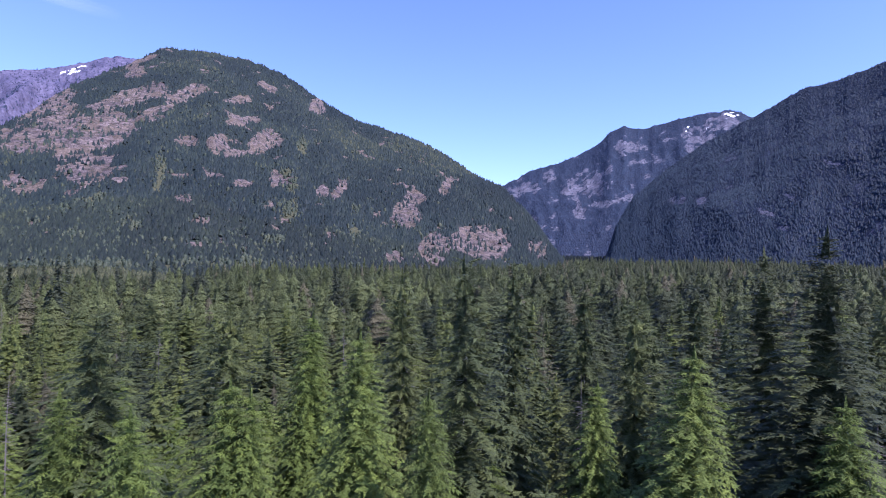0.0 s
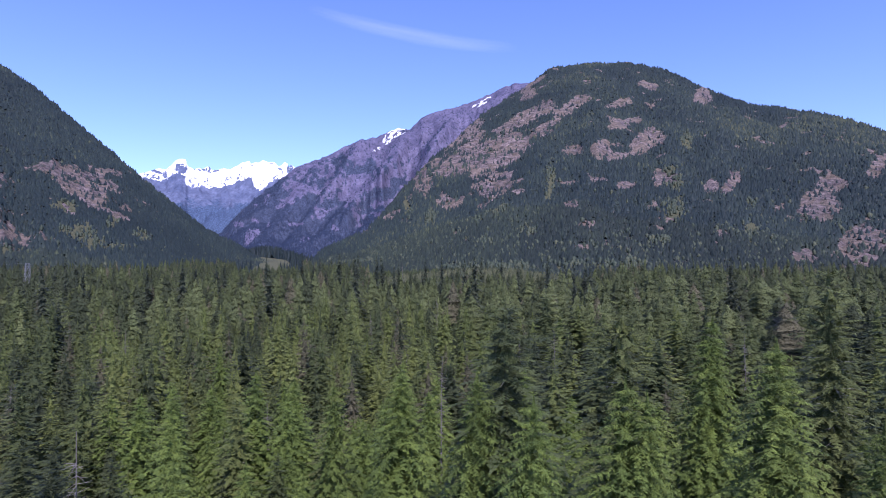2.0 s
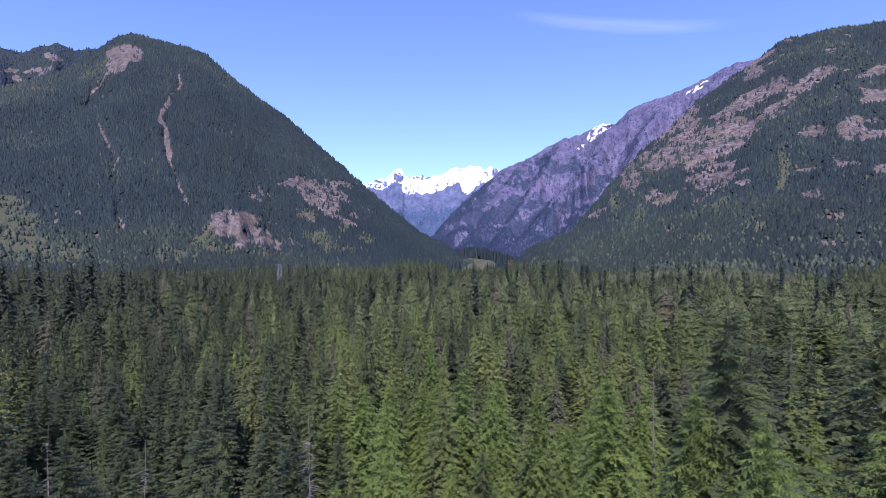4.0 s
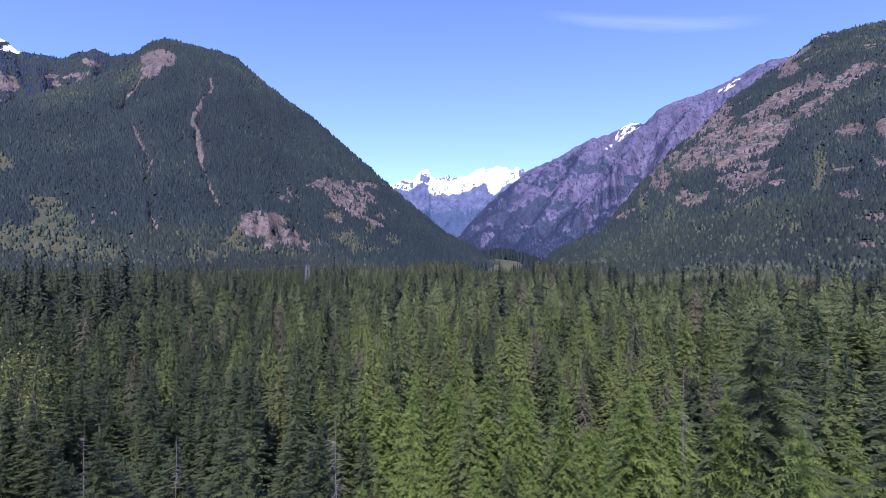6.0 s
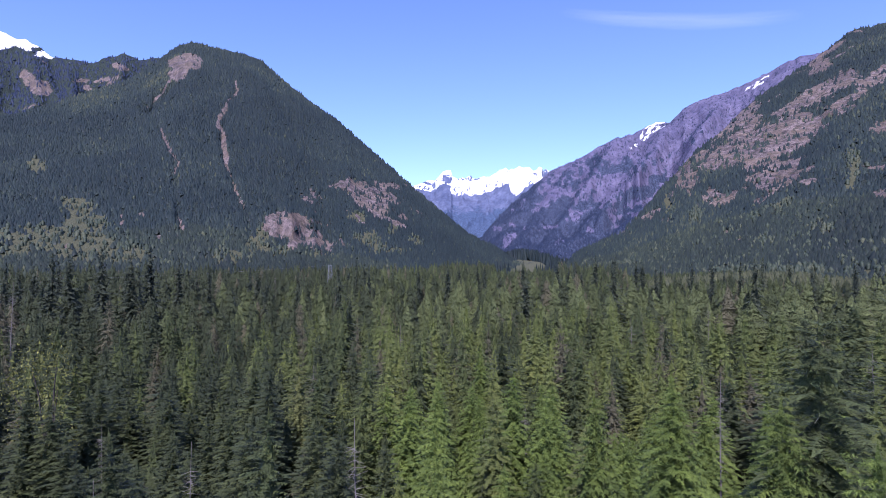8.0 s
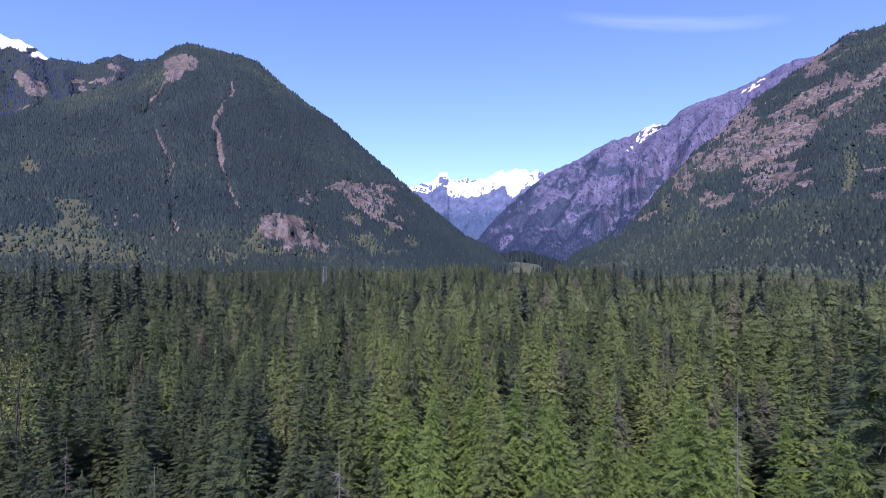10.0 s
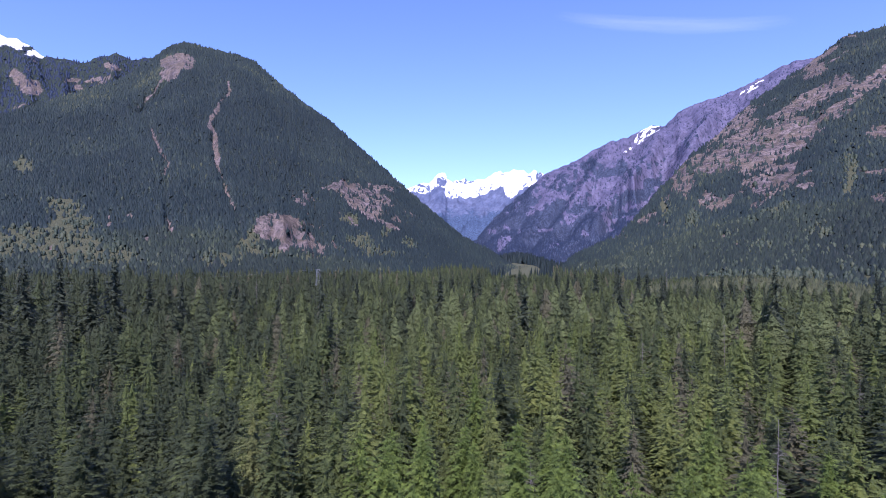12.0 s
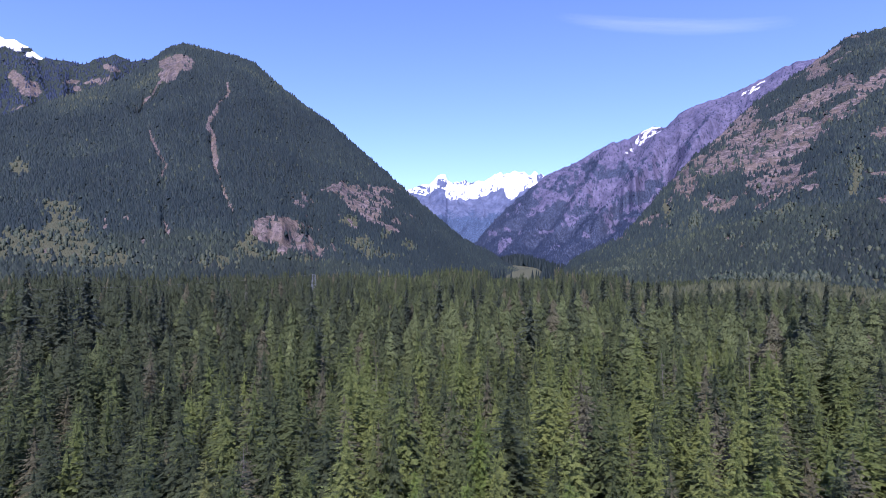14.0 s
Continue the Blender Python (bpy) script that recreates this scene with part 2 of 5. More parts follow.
def place(bearing, height_angle, distance):
    b = np.radians(bearing)
    return -np.sin(b) * distance, np.cos(b) * distance, EYE + distance * np.tan(np.radians(height_angle))


def valley_height(x, y):
    """The valley floor: flat near the river, rising slowly up the side valleys."""
    r = np.hypot(x, y)
    b = np.degrees(np.arctan2(-x, y))
    fan = 35 * smooth(1150, 1520, r) * np.exp(-((b - 53.5) / 3.2) ** 2)
    bench = 15 * smooth(430, 600, r) * np.exp(-((b - 33) / 9.0) ** 2)
    return np.maximum(r - 850, 0) * 0.033 + fan + bench + fbm(x / 90, y / 90, 3, 5) * 1.2 - 0.5


class Slope:
    """A mountain: a crest seen at bearings, and a foot, with spurs and gullies between."""

    def __init__(self, crest, foot, nu, nv, spur=60, jag=6, power=1.15, seed=1, back=1100, crag=8, rim=0.06, folds=3):
        crest, foot = np.array(crest, float), np.array(foot, float)
        crest, foot = crest[np.argsort(crest[:, 0])], foot[np.argsort(foot[:, 0])]
        u = np.linspace(crest[0, 0], crest[-1, 0], nu)
        el, rc, rf = np.interp(u, crest[:, 0], crest[:, 1]), np.interp(u, crest[:, 0], crest[:, 2]), np.interp(u, foot[:, 0], foot[:, 1])
        k = np.ones(5) / 5
        soften = lambda a: np.convolve(np.pad(a, 2, mode="edge"), k, mode="valid")
        rc, rf = soften(soften(rc)), soften(soften(rf))
        zc = EYE + rc * np.tan(np.radians(el)) + jag * fbm(u * 2.2, u * 0 + seed, 4, seed) * np.minimum(1, rc / 2500)
        v = np.concatenate([np.linspace(0, 1, nv), 1 + np.linspace(0, 0.6, nv // 5 + 1)[1:]])
        U, V = np.meshgrid(u, v)
        front, beyond = np.minimum(V, 1), np.maximum(V - 1, 0) / 0.6
        r = rf + (rc - rf) * front + beyond * back
        b = np.radians(U)
        x, y = -np.sin(b) * r, np.cos(b) * r
        z0 = valley_height(x, y) * (V < 1) - 14
        rise = front ** power
        z = z0 + (zc - z0) * rise - beyond ** 1.3 * (zc + 40)
        window = np.minimum(1, front * 4) * (rim + (1 - rim) * smooth(0, 0.22, 1 - front)) * (V <= 1) + (V > 1) * 0.4 * beyond
        lateral = b * (rc * 0.6 + rf * 0.4)
        gully = fbm(lateral / 260 + 0.3 * fbm(x / 300, y / 300, 2, seed + 9), r / 1100, folds, seed + 3, True)
        knob = fbm(x / 110, y / 110, 4, seed + 5)
        z = z + window * (spur * gully + spur * 0.35 * knob) * np.clip((zc - z0) / 500, 0.1, 1.4)
        z = z + window * crag * fbm(lateral / 65 + 0.4 * knob, r / 190 + 0.5 * knob, 3, seed + 7, True)
        self.u, self.v, self.x, self.y, self.z, self.U, self.V = u, v, x, y, z, U, V
        self.el = np.degrees(np.arctan2(z - EYE, r))
        self.r = r

    def carve(self, points, width, depth):
        """A gully cut down the slope between (bearing, height angle) places; a negative depth makes a rib."""
        cut = np.zeros_like(self.x)
        wob = 0.35 * width * fbm(self.el * 1.1, self.U * 0.6, 3, len(points) + int(10 * points[0][0]))
        for (b0, e0), (b1, e1) in zip(points, points[1:]):
            du, de = b1 - b0, e1 - e0
            t = np.clip(((self.U + wob - b0) * du + (self.el - e0) * de) / (du * du + de * de), 0, 1)
            cut = np.maximum(cut, np.exp(-(np.hypot(self.U + wob - b0 - t * du, self.el - e0 - t * de) / width) ** 2))
        self.z = self.z - depth * cut * (self.V < 0.97)
        self.el = np.degrees(np.arctan2(self.z - EYE, self.r))

    def bulge(self, b, e, w, h, height):
        """A rounded bluff that stands out of the slope."""
        d = ((self.U - b) / w) ** 2 + ((self.el - e) / h) ** 2 + 0.25 * fbm(self.x / 40, self.y / 40, 3, 5)
        self.z = self.z + height * (1 - smooth(0.3, 1.3, d)) ** 0.7
        self.el = np.degrees(np.arctan2(self.z - EYE, self.r))

    def at(self, fu, fv):
        """Positions at grid places fu, fv (fractions of the grid)."""
        gu, gv = fu * (len(self.u) - 1), fv * (len(self.v) - 1)
        i, j = np.minimum(gu.astype(int), len(self.u) - 2), np.minimum(gv.astype(int), len(self.v) - 2)
        a, c = gu - i, gv - j
        pick = lambda f: (f[j, i] * (1 - a) + f[j, i + 1] * a) * (1 - c) + (f[j + 1, i] * (1 - a) + f[j + 1, i + 1] * a) * c
        return pick

    def build(self, name, cover, mat, label):
        nv, nu = self.x.shape
        idx = np.arange(nv * nu).reshape(nv, nu)
        faces = np.stack([idx[:-1, :-1], idx[:-1, 1:], idx[1:, 1:], idx[1:, :-1]], -1).reshape(-1, 4)[:, ::-1]
        me = mesh_from(name, np.stack([self.x, self.y, self.z], -1).reshape(-1, 3), faces, mat, True)
        self.cover = cover
        point_values(me, "cover", "FLOAT_COLOR", np.concatenate([cover.reshape(-1, 3), np.ones((nv * nu, 1))], 1))
        ob = new(name, me)
        tagged(ob, label, "mountain", kind="structure")
        return ob


def patches(s, rows, seed, rough=0.5, broken=0.7):
    """Where bare or open ground lies: ovals (bearing, height angle, half width, half height, lean), with ragged edges."""
    out = np.zeros_like(s.x)
    warp = 1.2 * fbm(s.x / 45, s.y / 45, 4, seed) + 1.2 * fbm(s.U * 1.9, s.el * 1.9, 4, seed + 4) + 0.9 * fbm(s.U * 6, s.el * 6, 3, seed + 6)
    for b, e, w, h, lean in rows:
        du, de = s.U - b, s.el - e
        du, de = du * math.cos(lean) + de * math.sin(lean), -du * math.sin(lean) + de * math.cos(lean)
        d = (du / w) ** 2 + (de / h) ** 2
        out = np.maximum(out, 1 - smooth(0.35, 1.25, d + rough * warp))
    return out * (1 - broken + broken * smooth(-0.55, -0.05, fbm(s.x / 26, s.y / 26, 3, seed + 8)))


def line(s, points, width, seed):
    """A slide path or gully down a slope, from (bearing, height angle) to the next."""
    out = np.zeros_like(s.x)
    wob = 0.18 * fbm(s.el * 1.3, s.U * 0.2, 3, seed)
    for (b0, e0), (b1, e1) in zip(points, points[1:]):
        du, de = b1 - b0, e1 - e0
        t = np.clip(((s.U + wob - b0) * du + (s.el - e0) * de) / (du * du + de * de), 0, 1)
        d = np.hypot(s.U + wob - b0 - t * du, s.el - e0 - t * de) + 0.09 * fbm(s.x / 22, s.y / 22, 2, seed + 3)
        out = np.maximum(out, 1 - smooth(width * 0.5, width * 1.3, d))
    return out


def stack(rock, meadow, snow):
    return np.stack([np.clip(rock, 0, 1), np.clip(meadow, 0, 1), np.clip(snow, 0, 1)], -1)


# A: the broad wooded dome straight up the valley side, with pinkish outcrops
dome = Slope(
    crest=[(-12.2, -0.6, 1150), (-11, 0.9, 1250), (-8.6, 4.3, 1450), (-5.8, 7.2, 1650), (-2.9, 8.5, 1800), (0.1, 10.5, 1950), (3.2, 11.9, 2050), (5.3, 12.5, 2120),
           (9, 13.5, 2200), (11.8, 15.0, 2280), (15.7, 17.2, 2350), (19, 18.2, 2400), (23, 18.3, 2420), (26.2, 18.1, 2400), (29.1, 16.3, 2280), (31.2, 15.1, 2120), (33.9, 13.2, 1850), (35.7, 11.5, 1650), (38.1, 9.7, 1450), (40.6, 6.9, 1300), (43.1, 3.8, 1180), (45.7, 2.0, 1120), (48.4, 0.8, 1080), (49.5, -0.6, 1060)],
    foot=[(-12.2, 1000), (-5, 900), (5, 760), (20, 700), (32, 740), (42, 900), (49.5, 1020)], nu=300, nv=150, spur=34, jag=7, seed=11)
rock_a = patches(dome, [(32.7, 10.3, 6.0, 1.5, -0.35), (34.7, 12.2, 2.7, 1.05, -0.5), (31.9, 9.1, 3.1, 1.1, -0.44), (27.7, 14.2, 2.7, 0.84, -0.35), (23.9, 14.7, 2.9, 0.62, -0.52), (26.8, 12.7, 2.3, 0.47, -0.52),
                        (31.8, 7.2, 2.7, 1.3, -0.6), (35.3, 5.7, 0.7, 0.63, -0.5), (36.6, 6.1, 0.9, 1.0, -0.35), (36.2, 9.9, 2.3, 1.2, -0.6), (33.9, 11.2, 2.6, 1.2, -0.6), (29.1, 13.5, 2.8, 0.55, -0.44)], 21, 0.75, 0.55)
rock_a = np.maximum(rock_a, patches(dome, [(24.0, 10.6, 1.1, 0.6, 0), (21.5, 10.5, 1.0, 0.95, -0.35), (17.2, 11.1, 2.2, 1.0, -0.44), (19.9, 9.8, 1.3, 0.41, -0.17), (19.2, 12.7, 1.6, 0.45, -0.17), (19.5, 14.6, 1.5, 0.45, -0.1), (12.4, 14.5, 0.95, 0.85, 0.8),
                                           (17.0, 15.9, 1.1, 0.45, 0.35), (24.2, 5.4, 0.95, 0.48, 0), (22.8, 3.5, 1.0, 0.5, 0), (23.3, 1.2, 1.1, 0.65, 0), (27.2, 17.2, 1.1, 0.32, -0.44), (28.2, 15.9, 1.0, 0.6, -0.35)], 22, 0.5, 0.25))
rock_a = np.maximum(rock_a, patches(dome, [(3.6, 4.6, 1.6, 1.7, -0.5), (2.8, 6.2, 1.1, 0.8, 0), (4.7, 0.3, 1.2, 0.72, 0), (0.8, 1.2, 1.9, 1.8, -0.35), (-2.5, 2.2, 2.7, 1.5, -0.35), (-4.4, 1.1, 2.7, 1.6, 0), (11.8, 6.6, 0.75, 0.65, -0.8), (10.1, 6.9, 1.4, 0.54, -0.87),
                                           (16.3, 7.5, 0.5, 1.1, 0), (19.1, 7.1, 1.1, 0.4, 0), (-9.2, 1.3, 1.4, 0.95, 0.5), (-5.3, 1.9, 1.2, 1.4, 0), (-0.3, 7.4, 0.55, 1.3, 0.5), (29.3, 6.8, 0.75, 0.25, 0)], 23, 0.3, 0.15))
rock_a = np.maximum(rock_a, patches(dome, [(38.6, 7.5, 1.1, 1.6, -0.17), (41.5, 4.5, 1.6, 0.6, -0.44), (44.7, 3.1, 1.4, 0.7, -0.5), (35.3, 5.6, 0.8, 0.6, 0)], 24, 0.7, 0.5))
rock_a = np.maximum(rock_a, smooth(0.36, 0.6, fbm(dome.x / 48, dome.y / 48, 3, 77)) * 0.7)
rock_a = np.maximum(rock_a, smooth(0.34, 0.5, fbm(dome.x / 20, dome.y / 20, 2, 76)) * smooth(0.0, 0.25, fbm(dome.x / 150, dome.y / 150, 3, 75)) * 0.8)
bands = fbm((dome.U + 1.25 * dome.el) * 0.42, (dome.U - 0.8 * dome.el) * 0.2, 4, 78) + 0.5 * fbm(dome.x / 40, dome.y / 40, 3, 79)
rock_a = np.maximum(rock_a, smooth(0.12, 0.40, bands) * smooth(-0.3, 0.05, fbm(dome.U * 2.6, dome.el * 2.6, 3, 80)) * smooth(23.5, 28, dome.U) * smooth(8.6, 11.0, dome.el + 0.25 * (dome.U - 30)))
open_a = patches(dome, [(26.1, 8.4, 0.45, 1.3, -0.1), (26.4, 6.5, 0.45, 0.7, 0), (40.1, 5.3, 0.45, 1.4, -0.26), (37.9, 4.2, 0.57, 0.8, 0), (13.8, 10.7, 0.53, 1.1, -0.17), (15.0, 7.0, 0.8, 1.9, -0.35), (15.2, 4.3, 1.3, 1.8, -0.17), (8.6, 2.5, 0.65, 1.0, 0), (31.8, 4.6, 2.0, 0.5, -0.44),
                        (34.9, 2.6, 0.9, 0.6, 0), (32.5, 1.8, 1.1, 0.6, 0), (28.4, 2.8, 1.2, 0.7, 0.3), (16.2, 1.5, 1.4, 0.6, 0), (8.6, 5, 0.5, 0.5, 0)], 31, 0.7)
grass_a = patches(dome, [(31, -0.9, 8, 0.5, 0), (22, -0.6, 7, 0.35, 0), (44, -0.3, 2, 0.3, 0)], 33, 0.3)
dome.build("mountain_dome", stack(rock_a, np.maximum(open_a, grass_a), rock_a * 0), near_land, "rounded conifer-covered mountain with pinkish bare rock outcrops")

# B: the steep wooded mountain across the side valley, with slide paths and a reddish bluff
steep = Slope(
    crest=[(50.5, -1.2, 1650), (53.4, -0.6, 1560), (54.8, 0.4, 1520), (56.1, 1.4, 1500), (58.9, 2.8, 1500), (62.2, 5.6, 1620), (65.6, 8.6, 1780), (68.4, 11.0, 1920), (71.7, 13.7, 2080), (74.1, 15.2, 2180), (76.5, 16.8, 2260),
           (78.8, 18.6, 2330), (81.6, 19.1, 2350), (83.3, 19.3, 2370), (85, 19.4, 2380), (86.2, 18.9, 2380), (87.0, 18.2, 2360), (87.9, 17.2, 2330), (90.0, 15.6, 2250), (92.1, 14.6, 2190), (94.1, 13.6, 2120), (97.7, 11.7, 2020), (106, 9.5, 1900), (116, 8, 1800)],
    foot=[(50.5, 1560), (56, 1250), (64, 950), (75, 830), (90, 800), (104, 820), (116, 900)], nu=400, nv=150, spur=24, jag=5, seed=23, crag=4, folds=2)
steep.bulge(76.4, 3.9, 2.7, 1.3, 20)
for points, width, depth in (
        ([(86.2, 16.5), (86.9, 15.6), (87.5, 14.8), (88.6, 13.6)], 0.34, 48), ([(88.0, 13.0), (87.2, 12.0), (86.2, 9.9), (86.0, 7.0), (85.7, 4.2), (85.3, 2.5)], 0.3, 12),
        ([(80.5, 16.6), (81.6, 14.7), (82.1, 12.8), (82.3, 10.9), (81.5, 8.9), (80.9, 6.9), (80.0, 4.6), (79.6, 2.5)], 0.32, 12), ([(76.0, 15.0), (75.6, 11.5), (73.9, 8.5)], 0.5, 6), ([(91.5, 13.0), (91.8, 9.0), (90.8, 5.5)], 0.5, 5)):
    steep.carve(points, width, depth)
rock_b = patches(steep, [(76.2, 4.1, 2.5, 0.95, 0), (77.0, 3.3, 1.6, 1.0, 0), (74.9, 2.5, 1.6, 1.0, -0.5), (73.6, 2.3, 2.1, 0.75, 0.6), (85.4, 17.7, 1.5, 0.85, -0.17), (86.1, 16.6, 0.9, 0.46, 0)], 41, 0.3, 0.05)
rock_b = np.maximum(rock_b, patches(steep, [(68.2, 7.0, 3.4, 0.6, 0.35), (70.4, 7.2, 1.6, 0.75, 0.5), (67.7, 5.6, 2.7, 0.7, 0.44), (66.6, 4.3, 2.2, 0.33, 0.44), (65.5, 3.8, 1.1, 0.28, 0.35), (74.4, 6.1, 1.3, 0.27, 0.44),
                                            (90.2, 3.8, 0.4, 0.6, 0), (89.2, 1.4, 0.3, 0.4, 0), (85.5, 3.5, 0.3, 0.7, -0.3), (88.6, 4.4, 0.4, 0.3, 0)], 42, 0.9, 0.6))
for k, (points, width) in enumerate((
        ([(81.1, 16.6), (80.9, 15.7), (81.6, 14.9), (81.9, 14.2)], 0.10), ([(81.9, 14.2), (82.4, 13.4), (82.5, 12.6), (82.1, 11.9)], 0.20), ([(82.1, 11.9), (82.0, 10.9), (81.9, 10.2), (81.8, 9.2)], 0.26), ([(81.8, 9.2), (81.3, 7.8), (80.8, 6.4), (79.9, 4.9)], 0.12),
        ([(87.3, 11.9), (86.9, 11.0), (86.4, 9.8), (85.9, 8.9), (86.1, 8.1)], 0.17), ([(85.7, 4.2), (85.3, 3.0)], 0.12), ([(86.5, 16.4), (87.1, 15.1), (88.5, 13.4)], 0.10))):
    rock_b = np.maximum(rock_b, line(steep, points, width, 51 + k))
ribs = smooth(61, 65, steep.U) * smooth(80, 74, steep.U) * smooth(1.0, 2.4, steep.el) * smooth(9.5, 7.0, steep.el + 0.25 * (steep.U - 70))
rock_b = np.maximum(rock_b, ribs * smooth(0.0, 0.35, fbm(steep.x / 40, steep.y / 40, 4, 86)) * smooth(-0.25, 0.1, fbm(steep.U * 4, steep.el * 4, 3, 89)))
rock_b = np.maximum(rock_b, smooth(0.5, 0.75, fbm(steep.x / 60, steep.y / 60, 4, 88)) * 0.7)
open_b = patches(steep, [(53.3, -0.15, 1.7, 0.28, 0), (78.8, 2.2, 0.9, 1.6, 0.7), (77.2, 1.2, 1.5, 0.55, 0), (68.2, 1.9, 1.9, 1.1, 0.5), (66.2, 3.4, 0.5, 1.0, 0.6), (63.9, 2.2, 0.9, 0.4, 0.5), (81.7, 0.7, 1.7, 0.75, 0), (96.4, 8.0, 0.95, 0.65, 0.35),
                         (69.9, 4.5, 1.1, 0.55, 0), (89.9, 0.9, 2.6, 0.6, 0), (65.8, 1.2, 1.3, 0.5, 0), (73, 0.9, 1.4, 0.5, 0)], 43, 0.5, 0.1)
open_b = np.maximum(open_b, patches(steep, [(93.4, 4.7, 1.5, 1.0, 0.35), (92.6, 3.4, 2.0, 1.0, 0), (94.3, 1.9, 4.8, 1.4, 0), (99, 1.5, 3.5, 1.6, 0), (102, 3.2, 3, 1.8, 0), (91.5, 0.6, 4.5, 0.8, 0)], 44, 0.22, 0.0))
steep.build("mountain_steep", stack(rock_b, open_b, rock_b * 0), near_land, "steep dark forested mountain with slide paths and reddish bluff")

# the long granite ridge behind the dome
ridge = Slope(
    crest=[(24, 15, 3000), (28, 16.9, 3000), (29.7, 16.9, 3020), (31.8, 16.1, 3050), (34, 15.3, 3080), (37.7, 14.4, 3100), (38.8, 13.8, 3120), (39.9, 12.8, 3150), (41.2, 12.9, 3180), (42.6, 12.2, 3200), (43.7, 11.9, 3220), (46.3, 11.1, 3250),
           (48, 10.1, 3250), (50.8, 8.9, 3200), (53.5, 6.8, 3050), (55.6, 4.9, 2850), (57.7, 2.5, 2650), (60, 0.8, 2500), (63, -0.5, 2400)],
    foot=[(24, 1900), (36, 1750), (46, 1700), (54, 1850), (60, 2150), (63, 2300)], nu=300, nv=140, spur=52, jag=9, power=1.05, seed=37, crag=15)
for points, width, depth in (
        ([(42.3, 11.6), (43.6, 9.6), (46.5, 6.6), (49.2, 3.4)], 0.75, 42), ([(37.8, 13.2), (40.0, 9.6), (43.5, 6.0), (46.0, 3.0)], 0.8, 45), ([(46.6, 10.6), (48.3, 7.6), (50.6, 4.6), (52.4, 2.2)], 0.6, 34),
        ([(33.2, 14.4), (36.2, 11.4), (38.6, 8.8), (41.5, 6.0)], 0.7, 36), ([(50.6, 8.4), (52.4, 5.6), (54.2, 3.0)], 0.45, 24), ([(44.6, 11.2), (46.2, 8.9), (48.2, 6.0)], 0.5, -26), ([(40.0, 12.0), (41.8, 9.0), (44.6, 5.8)], 0.5, -26), ([(35.6, 13.4), (38.2, 10.4)], 0.5, -24)):
    ridge.carve(points, width, depth)
rock_r = smooth(-0.27, 0.12, fbm(ridge.U * 0.55 + 0.3 * ridge.el, ridge.el * 0.9, 5, 61) + 0.6 * fbm(ridge.U * 3.0, ridge.el * 3.4, 3, 62) + 0.10 * (ridge.el - 7.0)) * smooth(-0.8, 1.6, ridge.el)
snow_r = smooth(-0.3, 0.05, fbm(ridge.U * 9, ridge.el * 9, 3, 65)) * patches(ridge, [(41.4, 12.5, 1.1, 0.65, -0.5), (42.2, 11.7, 0.6, 0.4, -0.6), (32.7, 15.3, 1.4, 0.24, -0.5), (43.1, 10.9, 0.5, 0.12, -0.5)], 63, 0.5) * smooth(-0.6, -0.1, fbm(ridge.x / 28, ridge.y / 28, 3, 64))
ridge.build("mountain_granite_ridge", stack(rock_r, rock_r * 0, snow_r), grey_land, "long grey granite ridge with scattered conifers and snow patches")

# the snow peaks at the head of the valley
peaks = Slope(
    crest=[(b, e, 4500) for b, e in ((44, 7.5), (48.8, 8.2), (50.5, 8.6), (51.1, 9.0), (51.34, 9.2), (51.5, 8.9), (51.66, 9.25), (51.94, 9.4), (52.2, 9.05), (52.5, 9.0), (52.9, 9.38), (53.4, 9.34), (53.9, 9.5), (54.3, 9.25), (54.9, 9.04), (55.1, 9.16), (55.7, 9.05), (56.4, 8.74), (56.8, 8.52),
                                     (57.4, 8.58), (57.9, 8.37), (58.5, 8.37), (58.9, 8.54), (59.2, 8.37), (59.5, 8.49), (59.9, 8.32), (60.4, 8.6), (60.6, 9.2), (61.0, 9.2), (61.4, 9.04), (61.7, 8.65), (62.2, 8.16), (62.8, 8.21), (63.8, 7.82), (64.6, 7.54), (67, 7.0), (71, 5.5))],
    foot=[(44, 3200), (56, 3000), (71, 3200)], nu=360, nv=90, spur=64, jag=3, power=0.95, seed=53, back=330, crag=18, rim=0.0)
wav = fbm(peaks.x / 130, peaks.y / 130, 4, 71)
fray = fbm(peaks.U * 2.6, peaks.el * 2.6, 4, 72)
specks = fbm(peaks.U * 6.5, peaks.el * 8.0, 3, 74)
snow_foot = np.interp(peaks.U, (44, 51.6, 53.5, 54.2, 54.6, 55.1, 55.9, 56.8, 58.2, 59.3, 60.5, 61.0, 61.9, 62.6, 63.2, 64.1, 71), (8.5, 8.2, 7.2, 6.7, 6.9, 7.85, 7.5, 7.0, 6.65, 6.85, 6.75, 7.9, 7.5, 7.2, 7.3, 7.2, 7.0))
snow_d = smooth(-0.12, 0.16, peaks.el - snow_foot + 0.28 * fray + 0.08 * wav)
snow_d = snow_d * (1 - 0.95 * smooth(0.16, 0.30, specks) * smooth(1.5, 0.3, peaks.el - snow_foot))
crest_el = np.interp(peaks.U[0], *zip(*((56.4, 8.7), (57.8, 8.42), (58.5, 8.2), (59.7, 8.3), (60.2, 8.4))))[None]
crest_rock = smooth(0.22, 0.05, crest_el - peaks.el + 0.12 * fray) * smooth(56.2, 57.0, peaks.U) * smooth(60.1, 59.8, peaks.U) * smooth(-0.25, 0.1, specks)
